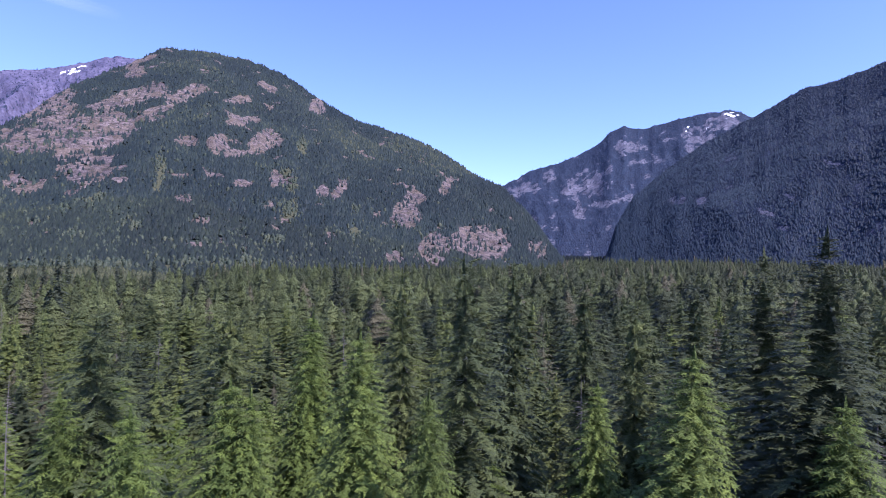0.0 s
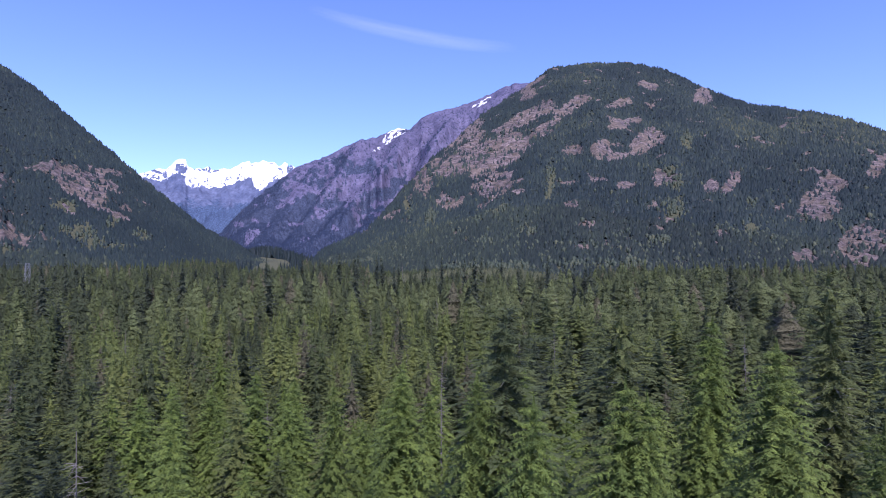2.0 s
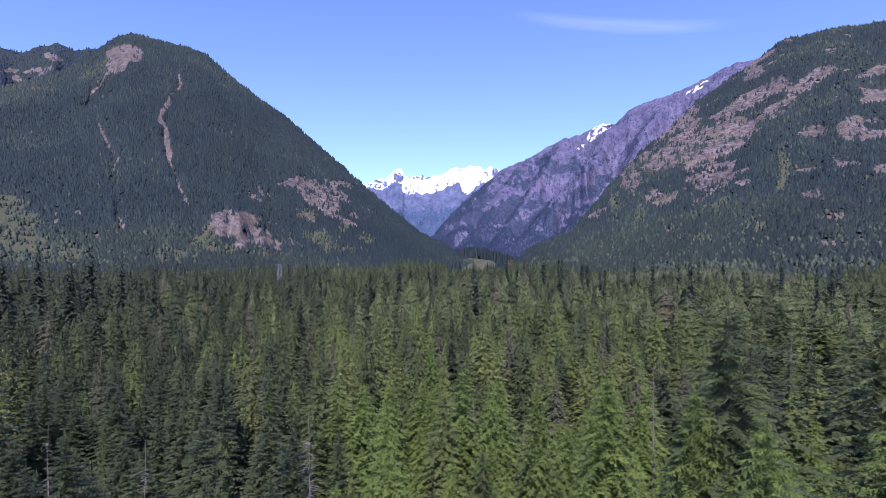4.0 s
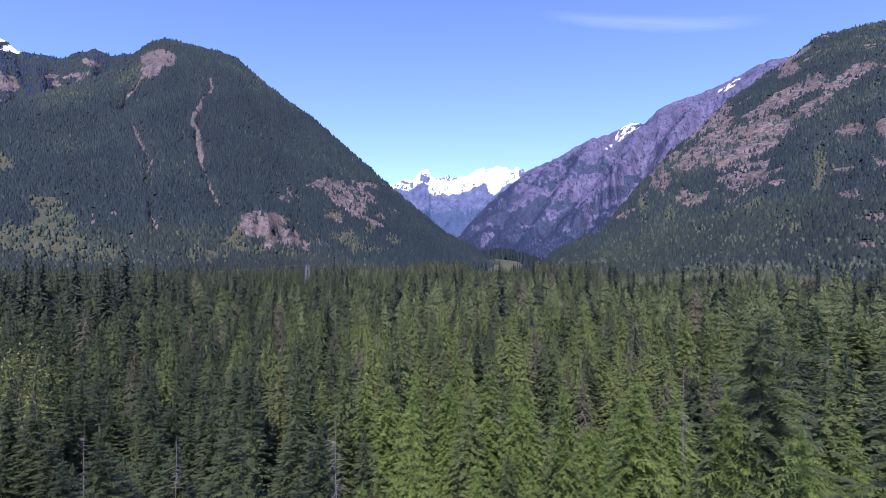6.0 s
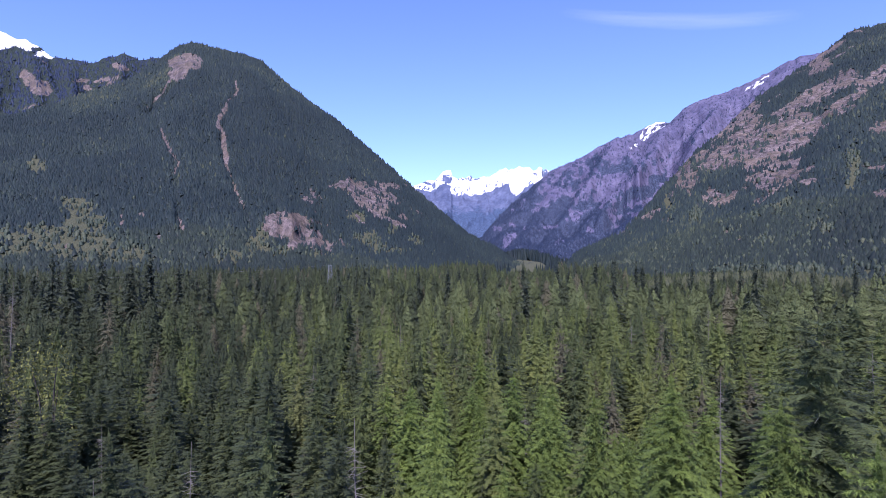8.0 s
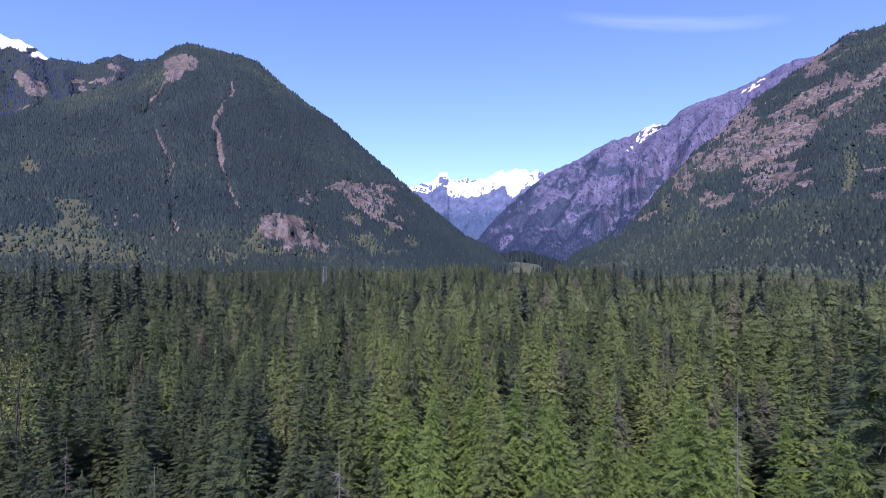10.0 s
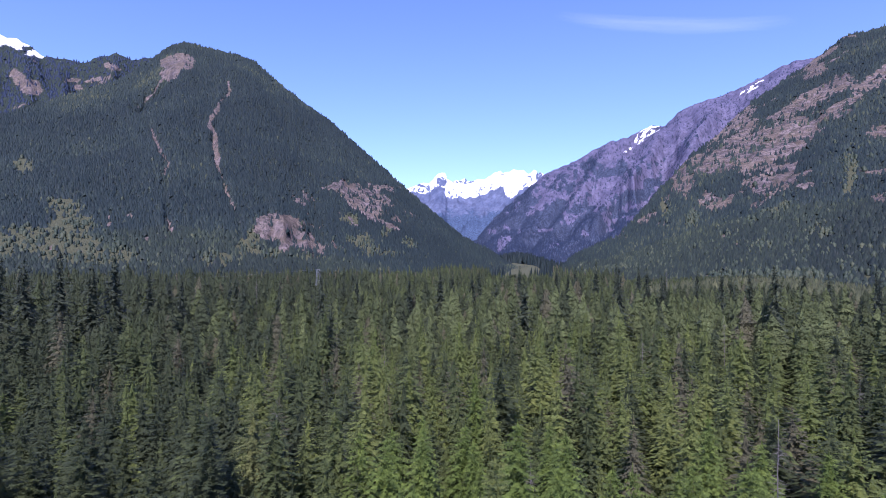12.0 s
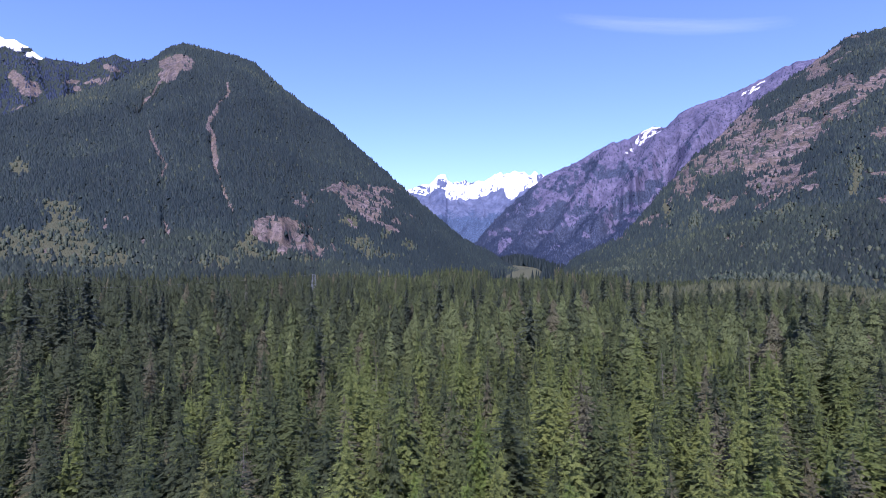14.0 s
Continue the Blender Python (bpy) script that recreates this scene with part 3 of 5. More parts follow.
snow_d = snow_d * (1 - 0.95 * np.maximum(patches(peaks, [(61.0, 8.3, 0.6, 0.6, 0.3), (61.2, 7.5, 0.7, 0.5, 0.3), (51.4, 8.8, 0.35, 0.45, -0.3), (53.4, 9.2, 0.5, 0.08, 0), (54.8, 8.95, 0.4, 0.08, 0.2), (52.4, 8.75, 0.3, 0.12, 0.3), (55.9, 8.75, 0.3, 0.08, 0.3), (63.0, 7.95, 0.8, 0.14, 0.3), (62.3, 7.75, 0.25, 0.3, 0)], 73, 0.5), crest_rock))
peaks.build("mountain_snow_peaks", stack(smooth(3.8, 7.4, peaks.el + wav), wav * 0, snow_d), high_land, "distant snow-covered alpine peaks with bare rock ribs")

# the snowy shoulder behind the steep mountain
shoulder = Slope(
    crest=[(82, 15.5, 3300), (87.0, 17.9, 3300), (87.7, 17.85, 3300), (89.2, 17.4, 3300), (89.9, 17.65, 3300), (90.9, 17.5, 3300), (91.9, 17.15, 3320), (92.3, 16.8, 3330), (92.9, 16.65, 3350), (93.5, 16.75, 3370), (94.9, 16.55, 3400), (95.6, 16.6, 3430), (96.4, 17.1, 3450), (97.1, 17.4, 3480), (98.6, 17.7, 3500), (101, 18.4, 3550), (106, 18, 3600), (114, 15, 3600)],
    foot=[(82, 2350), (114, 2200)], nu=180, nv=90, spur=70, jag=12, seed=67)
rock_s = np.maximum(patches(shoulder, [(96.5, 14.3, 1.3, 0.7, 0.6), (91.6, 15.5, 1.3, 0.2, -0.35), (93.4, 15.1, 0.8, 0.2, -0.2), (93.0, 14.6, 0.4, 0.3, 0), (90.5, 16.6, 0.8, 0.3, 0.2)], 81, 0.4, 0.3), smooth(0.25, 0.5, fbm(shoulder.x / 90, shoulder.y / 90, 4, 82)) * 0.8)
snow_s = np.maximum(smooth(-0.15, 0.3, shoulder.el - np.interp(shoulder.U, (92, 94.5, 96, 97, 97.8, 99, 114), (17.2, 16.5, 16.35, 16.5, 16.8, 16.3, 15.5)) + 0.45 * fbm(shoulder.x / 50, shoulder.y / 50, 4, 83)) * smooth(93, 94.8, shoulder.U), line(shoulder, [(92.9, 16.3), (93.1, 15.8), (93.3, 15.3)], 0.05, 84))
snow_s = snow_s * (1 - 0.95 * patches(shoulder, [(96.5, 16.95, 0.8, 0.2, -0.35), (98.0, 16.9, 0.5, 0.15, -0.3)], 85, 0.6)) * smooth(-0.45, -0.1, fbm(shoulder.U * 3.5, shoulder.el * 5, 3, 87) + 0.6 * (shoulder.el - 16.4))
shoulder.build("mountain_snowy_shoulder", stack(rock_s, rock_s * 0, snow_s), near_land, "high wooded shoulder with snow along its crest")

# E: the dark mountain on the shaded side
shaded = Slope(
    crest=[(-54, 14, 1550), (-46, 17.2, 1650), (-40, 16.3, 1750), (-37.4, 15.7, 1800), (-34.2, 14.8, 1850), (-31.8, 14.5, 1900), (-28.4, 12.7, 1930), (-24.9, 11.1, 1940), (-21.1, 8.6, 1900), (-18.1, 6.1, 1820), (-16.6, 3.5, 1740), (-15.9, 1.2, 1660), (-15.2, -0.8, 1600)],
    foot=[(-54, 800), (-40, 900), (-25, 1180), (-15.2, 1500)], nu=220, nv=110, spur=46, jag=6, seed=79)
rock_e = np.maximum(patches(shaded, [(-29.5, 4.2, 1.4, 0.35, 0.5), (-31, 5.6, 1.0, 0.25, 0.5), (-30.2, 3.2, 0.8, 0.4, 0.3), (-22, 5.8, 0.8, 0.5, 0), (-24, 5.6, 0.6, 0.4, 0), (-34, 8.2, 1.2, 0.2, 0.4)], 91), smooth(0.4, 0.62, fbm(shaded.x / 70, shaded.y / 70, 4, 92)) * 0.7)
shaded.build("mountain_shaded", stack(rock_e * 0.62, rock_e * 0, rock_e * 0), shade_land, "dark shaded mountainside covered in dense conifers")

# F: the mountain at the far end, blue with haze put into its colours
far = Slope(
    crest=[(4, 2.0, 3300), (-1, 4.5, 3350), (-3.5, 6.0, 3400), (-5.8, 7.4, 3450), (-8.6, 8.8, 3500), (-11.8, 9.7, 3550), (-14, 10.6, 3600), (-15, 11.2, 3600), (-16, 12.2, 3620), (-17.3, 12.7, 3620), (-18.3, 12.4, 3620), (-19.1, 12.35, 3620), (-21.1, 12.8, 3620),
           (-23.9, 13.3, 3600), (-26.5, 13.4, 3600), (-27.8, 12.7, 3600), (-32, 11, 3600), (-38, 9, 3600)],
    foot=[(4, 2500), (-8, 2350), (-20, 2300), (-38, 2500)], nu=240, nv=110, spur=9, jag=8, seed=97, crag=14)
rock_f = np.maximum(patches(far, [(-7.8, 7.0, 2.0, 0.6, -0.2), (-14, 7.4, 2.2, 1.1, 0), (-15.3, 5.6, 1.2, 0.4, 0), (-24, 11.0, 1.6, 1.4, 0.6), (-25.5, 12.4, 1.4, 0.8, 0), (-17.5, 10.8, 1.2, 0.8, 0), (-10.5, 8.4, 0.8, 0.6, 0), (-12.3, 6.6, 1.3, 0.5, 0.6), (-13.2, 5.2, 0.6, 1.0, 0)], 101, 0.8, 0.95), smooth(0.05, 0.5, fbm(far.U * 1.1 + 0.4 * far.el, far.el * 1.5, 4, 102)) * 0.6)
snow_f = patches(far, [(-26.4, 13.0, 0.7, 0.3, 0), (-24.6, 12.2, 0.12, 0.6, 0.4), (-22.8, 12.2, 0.1, 0.4, 0.3)], 103, 0.8) * smooth(-0.1, 0.3, fbm(far.x / 14, far.y / 14, 3, 104))
far.build("mountain_far", stack(rock_f, rock_f * 0, snow_f), haze_land, "distant bluish mountain with grey cliffs and a snowy crest")

# ---- the valley floor: one sheet out to the mountains ----
rings = np.concatenate([np.linspace(0, 120, 16), np.geomspace(135, 4700, 70)])
turns = np.radians(np.linspace(0, 360, 181))
RR, TT = np.meshgrid(rings, turns, indexing="ij")
gx, gy = -np.sin(TT) * RR, np.cos(TT) * RR
gz = valley_height(gx, gy)
gi = np.arange(gx.size).reshape(gx.shape)
ground_mesh = mesh_from("ground", np.stack([gx, gy, gz], -1).reshape(-1, 3), np.stack([gi[:-1, :-1], gi[:-1, 1:], gi[1:, 1:], gi[1:, :-1]], -1).reshape(-1, 4), valley_floor, True)


def clearing(x, y):
    b, r = np.degrees(np.arctan2(-x, y)), np.hypot(x, y)
    return np.maximum(1 - smooth(0.5, 1.2, ((b - 53.3) / 2.4) ** 2 + ((r - 1400) / 170) ** 2), 1 - smooth(0.5, 1.2, ((b - 31) / 7.0) ** 2 + ((r - 690) / 60) ** 2))


open_g = clearing(gx, gy)
point_values(ground_mesh, "cover", "FLOAT_COLOR", np.stack([open_g * 0, open_g, open_g * 0, open_g * 0 + 1], -1).reshape(-1, 4))
tagged(new("ground", ground_mesh), "dark mossy forest floor of a wide valley", "ground", kind="structure")


# ---- trees: shapes ----
def conifer(seed, height, radius, whorls, per_whorl, stations, base=0.3, low=0.0, droop=0.35, dense=0.3, shape=0.8, hang=0.8, inner=0.1, uneven=0.42):
    """Branches of a conifer in loose whorls between the tip and the shares base and low of its height: each a spine with hanging
    side sprays like a ragged tent. Returns verts and triangles."""
    q_rng = np.random.default_rng(seed)
    q, a = [], []
    for w in range(whorls):
        share = np.clip((w + q_rng.uniform(-0.4, 0.4)) / whorls, 0, 1)
        n = max(3, int(round(per_whorl * (0.5 + 0.5 * share))))
        q.append(np.full(n, share) + q_rng.uniform(-0.5, 0.5, n) / whorls)
        a.append(q_rng.uniform(0, 6.28) + 6.283 * (np.arange(n) + q_rng.uniform(-0.35, 0.35, n)) / n)
    q, a = np.clip(np.concatenate(q), 0, 1), np.concatenate(a)
    n, top = len(q), 1.0 - low
    h = height * (top - q * (top - base)) - 0.2
    fall = (1 - h / height) / (1 - base)
    lean = q_rng.uniform(0, 6.283)
    L = radius * (0.05 + 0.95 * np.clip(fall, 0, 1.4) ** shape) * q_rng.uniform(1.12 - uneven, 1.12, n) * (1 + 0.16 * np.cos(a - lean))
    lift = q_rng.uniform(-0.12, 0.14, n) + 0.55 * np.clip(1 - fall, 0, 1) ** 2
    d, side = np.stack([np.cos(a), np.sin(a), a * 0], 1), np.stack([-np.sin(a), np.cos(a), a * 0], 1)
    t = np.linspace(inner, 1.0, stations + 1)
    sway = q_rng.normal(0, 0.08, (n, 1)) * t[None] ** 2
    spine = d[:, None] * (L[:, None] * t)[..., None] + side[:, None] * (L[:, None] * sway)[..., None]
    spine[..., 2] += h[:, None] + L[:, None] * (lift[:, None] * t - droop * t * t)
    wide = L[:, None] * dense * (1.05 - 0.7 * t[None, :-1]) * q_rng.uniform(0.55, 1.25, (n, stations)) + 0.2
    verts, tris = [spine.reshape(-1, 3)], []
    first = (np.arange(n) * (stations + 1))[:, None] + np.arange(stations)[None]
    count = n * (stations + 1)
    for sgn in (-1, 1):
        tip = spine[:, :-1] + d[:, None] * (wide * q_rng.uniform(0.15, 0.8, wide.shape))[..., None] + side[:, None] * (sgn * wide * q_rng.uniform(0.45, 1.0, wide.shape))[..., None]
        tip[..., 2] -= wide * hang * q_rng.uniform(0.25, 1.0, wide.shape)
        verts.append(tip.reshape(-1, 3))
        ids = count + np.arange(n * stations).reshape(n, stations)
        order = (first, first + 1, ids) if sgn < 0 else (first + 1, first, ids)
        tris.append(np.stack(order, -1).reshape(-1, 3))
        count += n * stations
    end = spine[:, -1] + d * (L * 0.1 + 0.05)[:, None] + side * q_rng.normal(0, 0.05, (n, 1))
    end[:, 2] -= 0.08 * L
    wing = spine[:, -2] + side * (L * 0.1 + 0.05)[:, None]
    verts += [end, wing]
    tris.append(np.stack([first[:, -1] + 1, count + n + np.arange(n), count + np.arange(n)], -1))
    count += 2 * n
    if low == 0:
        verts.append(np.array([(0.05, 0, height + 0.5), (0.16, 0.1, height - 0.9), (-0.15, 0.15, height - 0.9), (0, -0.2, height - 0.9)]))
        tris.append(np.array([(count, count + 1, count + 2), (count, count + 2, count + 3), (count, count + 3, count + 1)]))
    return np.concatenate(verts), np.concatenate(tris)


def heart(seed, height, radius, base, shape, skirts=9, sides=8, share=0.52):
    """The close inner foliage of a conifer, behind the sprays: ragged skirts one over another."""
    q = np.random.default_rng(seed + 5)
    V, F = [], []
    for k in range(1, skirts):
        top, low = height * (1 - (1 - base) * max(0, k - 0.25) / skirts) - 0.3, height * (1 - (1 - base) * (k + 1.15) / skirts)
        r, o = share * radius * ((k + 1) / skirts) ** shape, len(V)
        V.append((q.normal(0, 0.05), q.normal(0, 0.05), top))
        for s in range(sides):
            a = 6.283 * (s + q.uniform(-0.3, 0.3)) / sides
            rr = r * q.uniform(0.75, 1.2) * (1.15 if s % 2 else 0.85)
            V.append((rr * math.cos(a), rr * math.sin(a), low + q.uniform(-0.5, 0.5)))
        F += [(o, o + 1 + s, o + 1 + (s + 1) % sides) for s in range(sides)]
    return np.array(V), np.array(F)


def tube(points, radii, sides):
    """A tapered round stem through the points."""
    V, F = [], []
    for p, r in zip(points, radii):
        for s in range(sides):
            a = 6.2832 * s / sides
            V.append((p[0] + r * math.cos(a), p[1] + r * math.sin(a), p[2]))
    for i in range(len(points) - 1):
        for s in range(sides):
            a, b = i * sides + s, i * sides + (s + 1) % sides
            F += [(a, b, b + sides), (a, b + sides, a + sides)]
    return np.array(V), np.array(F)


def joined(pieces):
    V, F, n = [], [], 0
    for v, f in pieces:
        V.append(v)
        F.append(np.asarray(f) + n)
        n += len(v)
    return np.concatenate(V), np.concatenate(F)


def twigs(seed, z0, z1, count, length, thick):
    """Bare side branches: thin three-sided spikes."""
    rng = np.random.default_rng(seed)
    out = []
    for _ in range(count):
        z, a, L = rng.uniform(z0, z1), rng.uniform(0, 6.28), length * rng.uniform(0.3, 1.0)
        d, s = np.array([math.cos(a), math.sin(a), rng.uniform(-0.5, 0.25)]), np.array([-math.sin(a), math.cos(a), 0])
        o, tip = np.array([0, 0, z]), None
        tip = o + d * L
        up = np.array([0, 0, thick])
        out.append((np.array([o + s * thick, o - s * thick, o + up, tip]), np.array([(0, 1, 3), (1, 2, 3), (2, 0, 3)])))
        if rng.random() < 0.7:
            m = o + d * L * 0.55
            t2 = m + d * L * 0.25 + s * L * rng.uniform(-0.4, 0.4)
            out.append((np.array([m + up * 0.6, m - up * 0.6, t2]), np.array([(0, 1, 2)])))
    return joined(out)


def stem(seed, height, r0):
    rng = np.random.default_rng(seed)
    zs = np.linspace(-0.4, height, 8)
    pts = [(rng.uniform(-0.08, 0.08) * (i > 0), rng.uniform(-0.08, 0.08) * (i > 0), z) for i, z in enumerate(zs)]
    return tube(pts, [max(0.02, r0 * (1 - 0.97 * (z + 0.4) / (height + 0.4)) * (1.5 if i == 0 else 1)) for i, z in enumerate(zs)], 7)


def part(name, verts, faces, mat, parent, label=""):
    ob = new(name, mesh_from(name, verts, faces, mat))
    ob.parent = parent
    return tagged(ob, label)


def fir(seed, label, fine=True):
    tree = tagged(new("fir_tree"), label, "conifer tree", "valley forest trees")
    part("trunk", *stem(seed, 30, 0.42), bark, tree, "dark grey-brown trunk")
    part("crown", *joined([conifer(seed, 34, 4.5, 42 if fine else 32, 15 if fine else 11, 9 if fine else 5, base=0.46, droop=0.3, dense=0.22 if fine else 0.28, shape=0.64, hang=0.4), heart(seed, 34, 4.5, 0.3, 0.64, 16, 9),
                           conifer(seed + 1, 34, 3.4, 7, 6, 2, base=0.15, low=0.54, droop=0.45, dense=0.5)]), fir_needles, tree)
    part("branchwork", *twigs(seed, 9, 27, 60, 2.0, 0.03), lichen_wood, tree, "pale lichen-hung bare twigs")["kind"] = "stuff"
    return tree


def broad_fir(seed, label):
    """A large fir with a blunt, full crown of uneven layered boughs and bare lichen-hung twigs inside it."""
    tree = tagged(new("fir_tree"), label, "conifer tree", "valley forest trees")
    part("trunk", *stem(seed, 32, 0.5), bark, tree, "dark grey-brown trunk")
    part("crown", *joined([conifer(seed, 34, 4.6, 30, 15, 9, base=0.5, droop=0.26, dense=0.2, shape=0.42, hang=0.4, inner=0.2, uneven=0.62), heart(seed, 34, 4.6, 0.3, 0.45, 24, 14, 0.42),
                           conifer(seed + 1, 34, 4.2, 12, 10, 5, base=0.2, low=0.5, droop=0.4, dense=0.3, uneven=0.6)]), dark_fir_needles, tree)
    part("branchwork", *twigs(seed, 12, 30, 90, 2.4, 0.03), lichen_wood, tree, "pale lichen-hung bare twigs")["kind"] = "stuff"
    return tree


def cedar(seed, label, fine=True):
    tree = tagged(new("cedar_tree"), label, "conifer tree", "valley forest trees")
    part("trunk", *stem(seed, 26, 0.45), bark, tree, "brown fibrous trunk")
    part("crown", *joined([conifer(seed, 30, 3.9, 58 if fine else 38, 16 if fine else 12, 7 if fine else 4, base=0.44, droop=0.5, dense=0.18 if fine else 0.25, shape=0.74, hang=0.9, uneven=0.26), heart(seed, 30, 3.9, 0.3, 0.74, 20, 12, 0.6),
                           conifer(seed + 1, 30, 3.4, 7, 6, 2, base=0.1, low=0.57, droop=0.6, dense=0.5, hang=1.2)]), cedar_needles, tree)
    return tree


def spruce(seed, label, fine=True):
    tree = tagged(new("spruce_tree"), label, "conifer tree", "valley forest trees")
    part("trunk", *stem(seed, 29, 0.36), bark, tree, "grey scaly trunk")
    part("crown", *joined([conifer(seed, 33, 3.4, 52 if fine else 36, 12 if fine else 10, 7 if fine else 4, base=0.58, droop=0.24, dense=0.22 if fine else 0.28, shape=0.8, hang=0.35), heart(seed, 33, 3.4, 0.45, 0.8, 13, 9),
                           conifer(seed + 1, 33, 2.8, 7, 6, 2, base=0.12, low=0.42, droop=0.4, dense=0.5)]), spruce_needles, tree)
    return tree


def old_fir(seed, label):
    """A veteran that stands over the canopy: an open crown of heavy boughs on a pale trunk."""
    tree = tagged(new("old_fir_tree"), label, "conifer tree", "valley forest trees")
    part("trunk", *stem(seed, 32, 0.5), dead_wood, tree, "pale grey trunk")
    part("crown", *joined([conifer(seed, 34, 4.0, 22, 11, 4, base=0.5, droop=0.3, dense=0.32, shape=0.55, hang=0.35, uneven=0.5), heart(seed, 34, 4.0, 0.45, 0.55, 15, 9, 0.42)]), veteran_needles, tree)
    return tree


def snag(seed, label):
    tree = tagged(new("dead_tree"), label, "dead tree", "dead standing trees")
    part("trunk", *stem(seed, 30, 0.22), dead_wood, tree, "bleached bare trunk")
    part("branchwork", *twigs(seed + 1, 11, 28, 170, 1.3, 0.028), dead_wood, tree)["kind"] = "stuff"
    return tree


def maple(seed, label):
    tree = tagged(new("maple_tree"), label, "broadleaf tree", "broadleaf trees in spring leaf")
    rng = np.random.default_rng(seed)
    pieces = [stem(seed, 20, 0.3)]
    centres = []
    for _ in range(16):
        a, z, r = rng.uniform(0, 6.28), rng.uniform(11, 25), rng.uniform(0.6, 3.2)
        c = np.array([math.cos(a) * r, math.sin(a) * r, z])
        centres.append(c)
        pieces.append(tube([(0, 0, z * 0.6), tuple(c * [0.6, 0.6, 0.9]), tuple(c)], [0.12, 0.07, 0.02], 4))
    part("trunk", *joined(pieces), bark, tree)
    V, F = [], []
    for c in centres:
        for _ in range(300):
            o = c + rng.normal(0, 0.85, 3)
            e1, e2 = rng.normal(0, 0.12, 3), rng.normal(0, 0.12, 3)
            k = len(V)
            V += [o, o + e1, o + e1 * 0.5 + e2]
            F.append((k, k + 1, k + 2))
    part("crown", np.array(V), np.array(F), maple_leaves, tree, "yellow-green spring leaves")
    return tree


# ---- trees: where they stand ----
rng = np.random.default_rng(7)
track = np.array([(x, y) for _, x, y, *_ in PATH])


def spread(r0, r1, b0, b1, gap, seed):
    """Loosely even places in a ring sector, with jitter."""
    g = np.random.default_rng(seed)
    n = int(2 * r1 / gap) + 2
    ix, iy = np.meshgrid(np.arange(n), np.arange(n))
    x = -r1 + (ix.ravel() + 0.5 * (iy.ravel() % 2)) * gap + g.uniform(-0.42, 0.42, n * n) * gap
    y = -r1 + iy.ravel() * gap + g.uniform(-0.42, 0.42, n * n) * gap
    r, b = np.hypot(x, y), np.degrees(np.arctan2(-x, y))
    keep = (r >= r0) & (r < r1) & (((b - b0) % 360) < (b1 - b0))
    return x[keep], y[keep]


def thinned(x, y, seed):
    """Keeps trees their own room: wide among the old firs down the valley, close in the young stand up it."""
    order = np.random.default_rng(seed).permutation(len(x))
    room = room_at(x, y)
    kept = []
    for i in order:
        if kept:
            k = np.array(kept)
            if np.any(np.hypot(x[k] - x[i], y[k] - y[i]) < 0.5 * (room[k] + room[i])):
                continue
        kept.append(i)
    return np.array(kept)


def room_at(x, y):
    b = np.degrees(np.arctan2(-x, y))
    return 3.6 + 3.0 * smooth(48, 20, b)


def path_gap(x, y):
    return np.min(np.hypot(x[:, None] - track[None, :, 0], y[:, None] - track[None, :, 1]), axis=1)


def alders(b, r):
    """Where a pale stand of young broadleaf trees grows below the dome."""
    return smooth(540, 575, r) * smooth(745, 715, r) * smooth(23.5, 26, b) * smooth(44, 42, b)


def canopy(x, y, g):
    """Tree heights: a fairly even canopy, taller down the valley, with scattered taller veterans."""
    b, r = np.degrees(np.arctan2(-x, y)), np.hypot(x, y)
    h = 28.5 + 2.6 * fbm(x / 50, y / 50, 3, 15) + g.normal(0, 2.7, len(x)) + 6.0 * smooth(90, 230, r) + 4.5 * smooth(8, -25, b) * (np.abs(b) < 80)
    tall = g.random(len(x)) < 0.08 + 0.12 * smooth(150, 260, r)
    h = h + tall * (g.uniform(2, 6, len(x)) + 2.5 * smooth(180, 400, r)) * smooth(60, 110, r)
    h = h - 4.0 * smooth(200, 380, r) * smooth(18, 24, b) * smooth(46, 40, b)
    h = np.where((r > 720) & (np.abs(b - 53.3) < 3.2), np.minimum(h, 15), h)
    h = np.where((r > 340) & (np.abs(b - 33) < 11), np.minimum(h, 24), h)
    h = np.where(np.hypot(x + 366.5, y - 118.9) < 30, np.maximum(h, 34), h)
    return np.minimum(np.minimum(h, 28 + 0.55 * path_gap(x, y)), 35.5 + 0.03 * r)


# chosen trees that stand out: kind, bearing, height angle of the tip, distance, crown width
# the firs at -34, -30 and -23 are planted as spruce, for darker needles
TALL_NEAR = [
    ("broad_fir", -2.6, 0.4, 48, 9.6), ("broad_fir", -6.7, -0.1, 62, 8), ("broad_fir", 3.6, -1, 60, 8.4), ("spruce", -34, 2.6, 42, 9.5), ("spruce", -30, 1, 50, 9), ("spruce", -23, -0.6, 60, 8),
    ("broad_fir", -18, -3.6, 55, 8), ("broad_fir", -13.5, -1.5, 65, 8), ("cedar", -22, -8, 38, 8.6), ("cedar", 7, -7.2, 42, 8.4), ("cedar", 13.6, -5.2, 55, 7), ("cedar", 21.5, -11.3, 37, 7.6),
    ("broad_fir", 30.2, -4.6, 43, 10.4), ("broad_fir", 19.5, -3.8, 55, 9.4), ("cedar", -14.5, -11.5, 45, 6.4), ("cedar", 34.5, -11, 41, 7.4), ("cedar", -35.6, -11, 38, 7.4), ("snag", -13.3, -10.3, 56, 1),
]
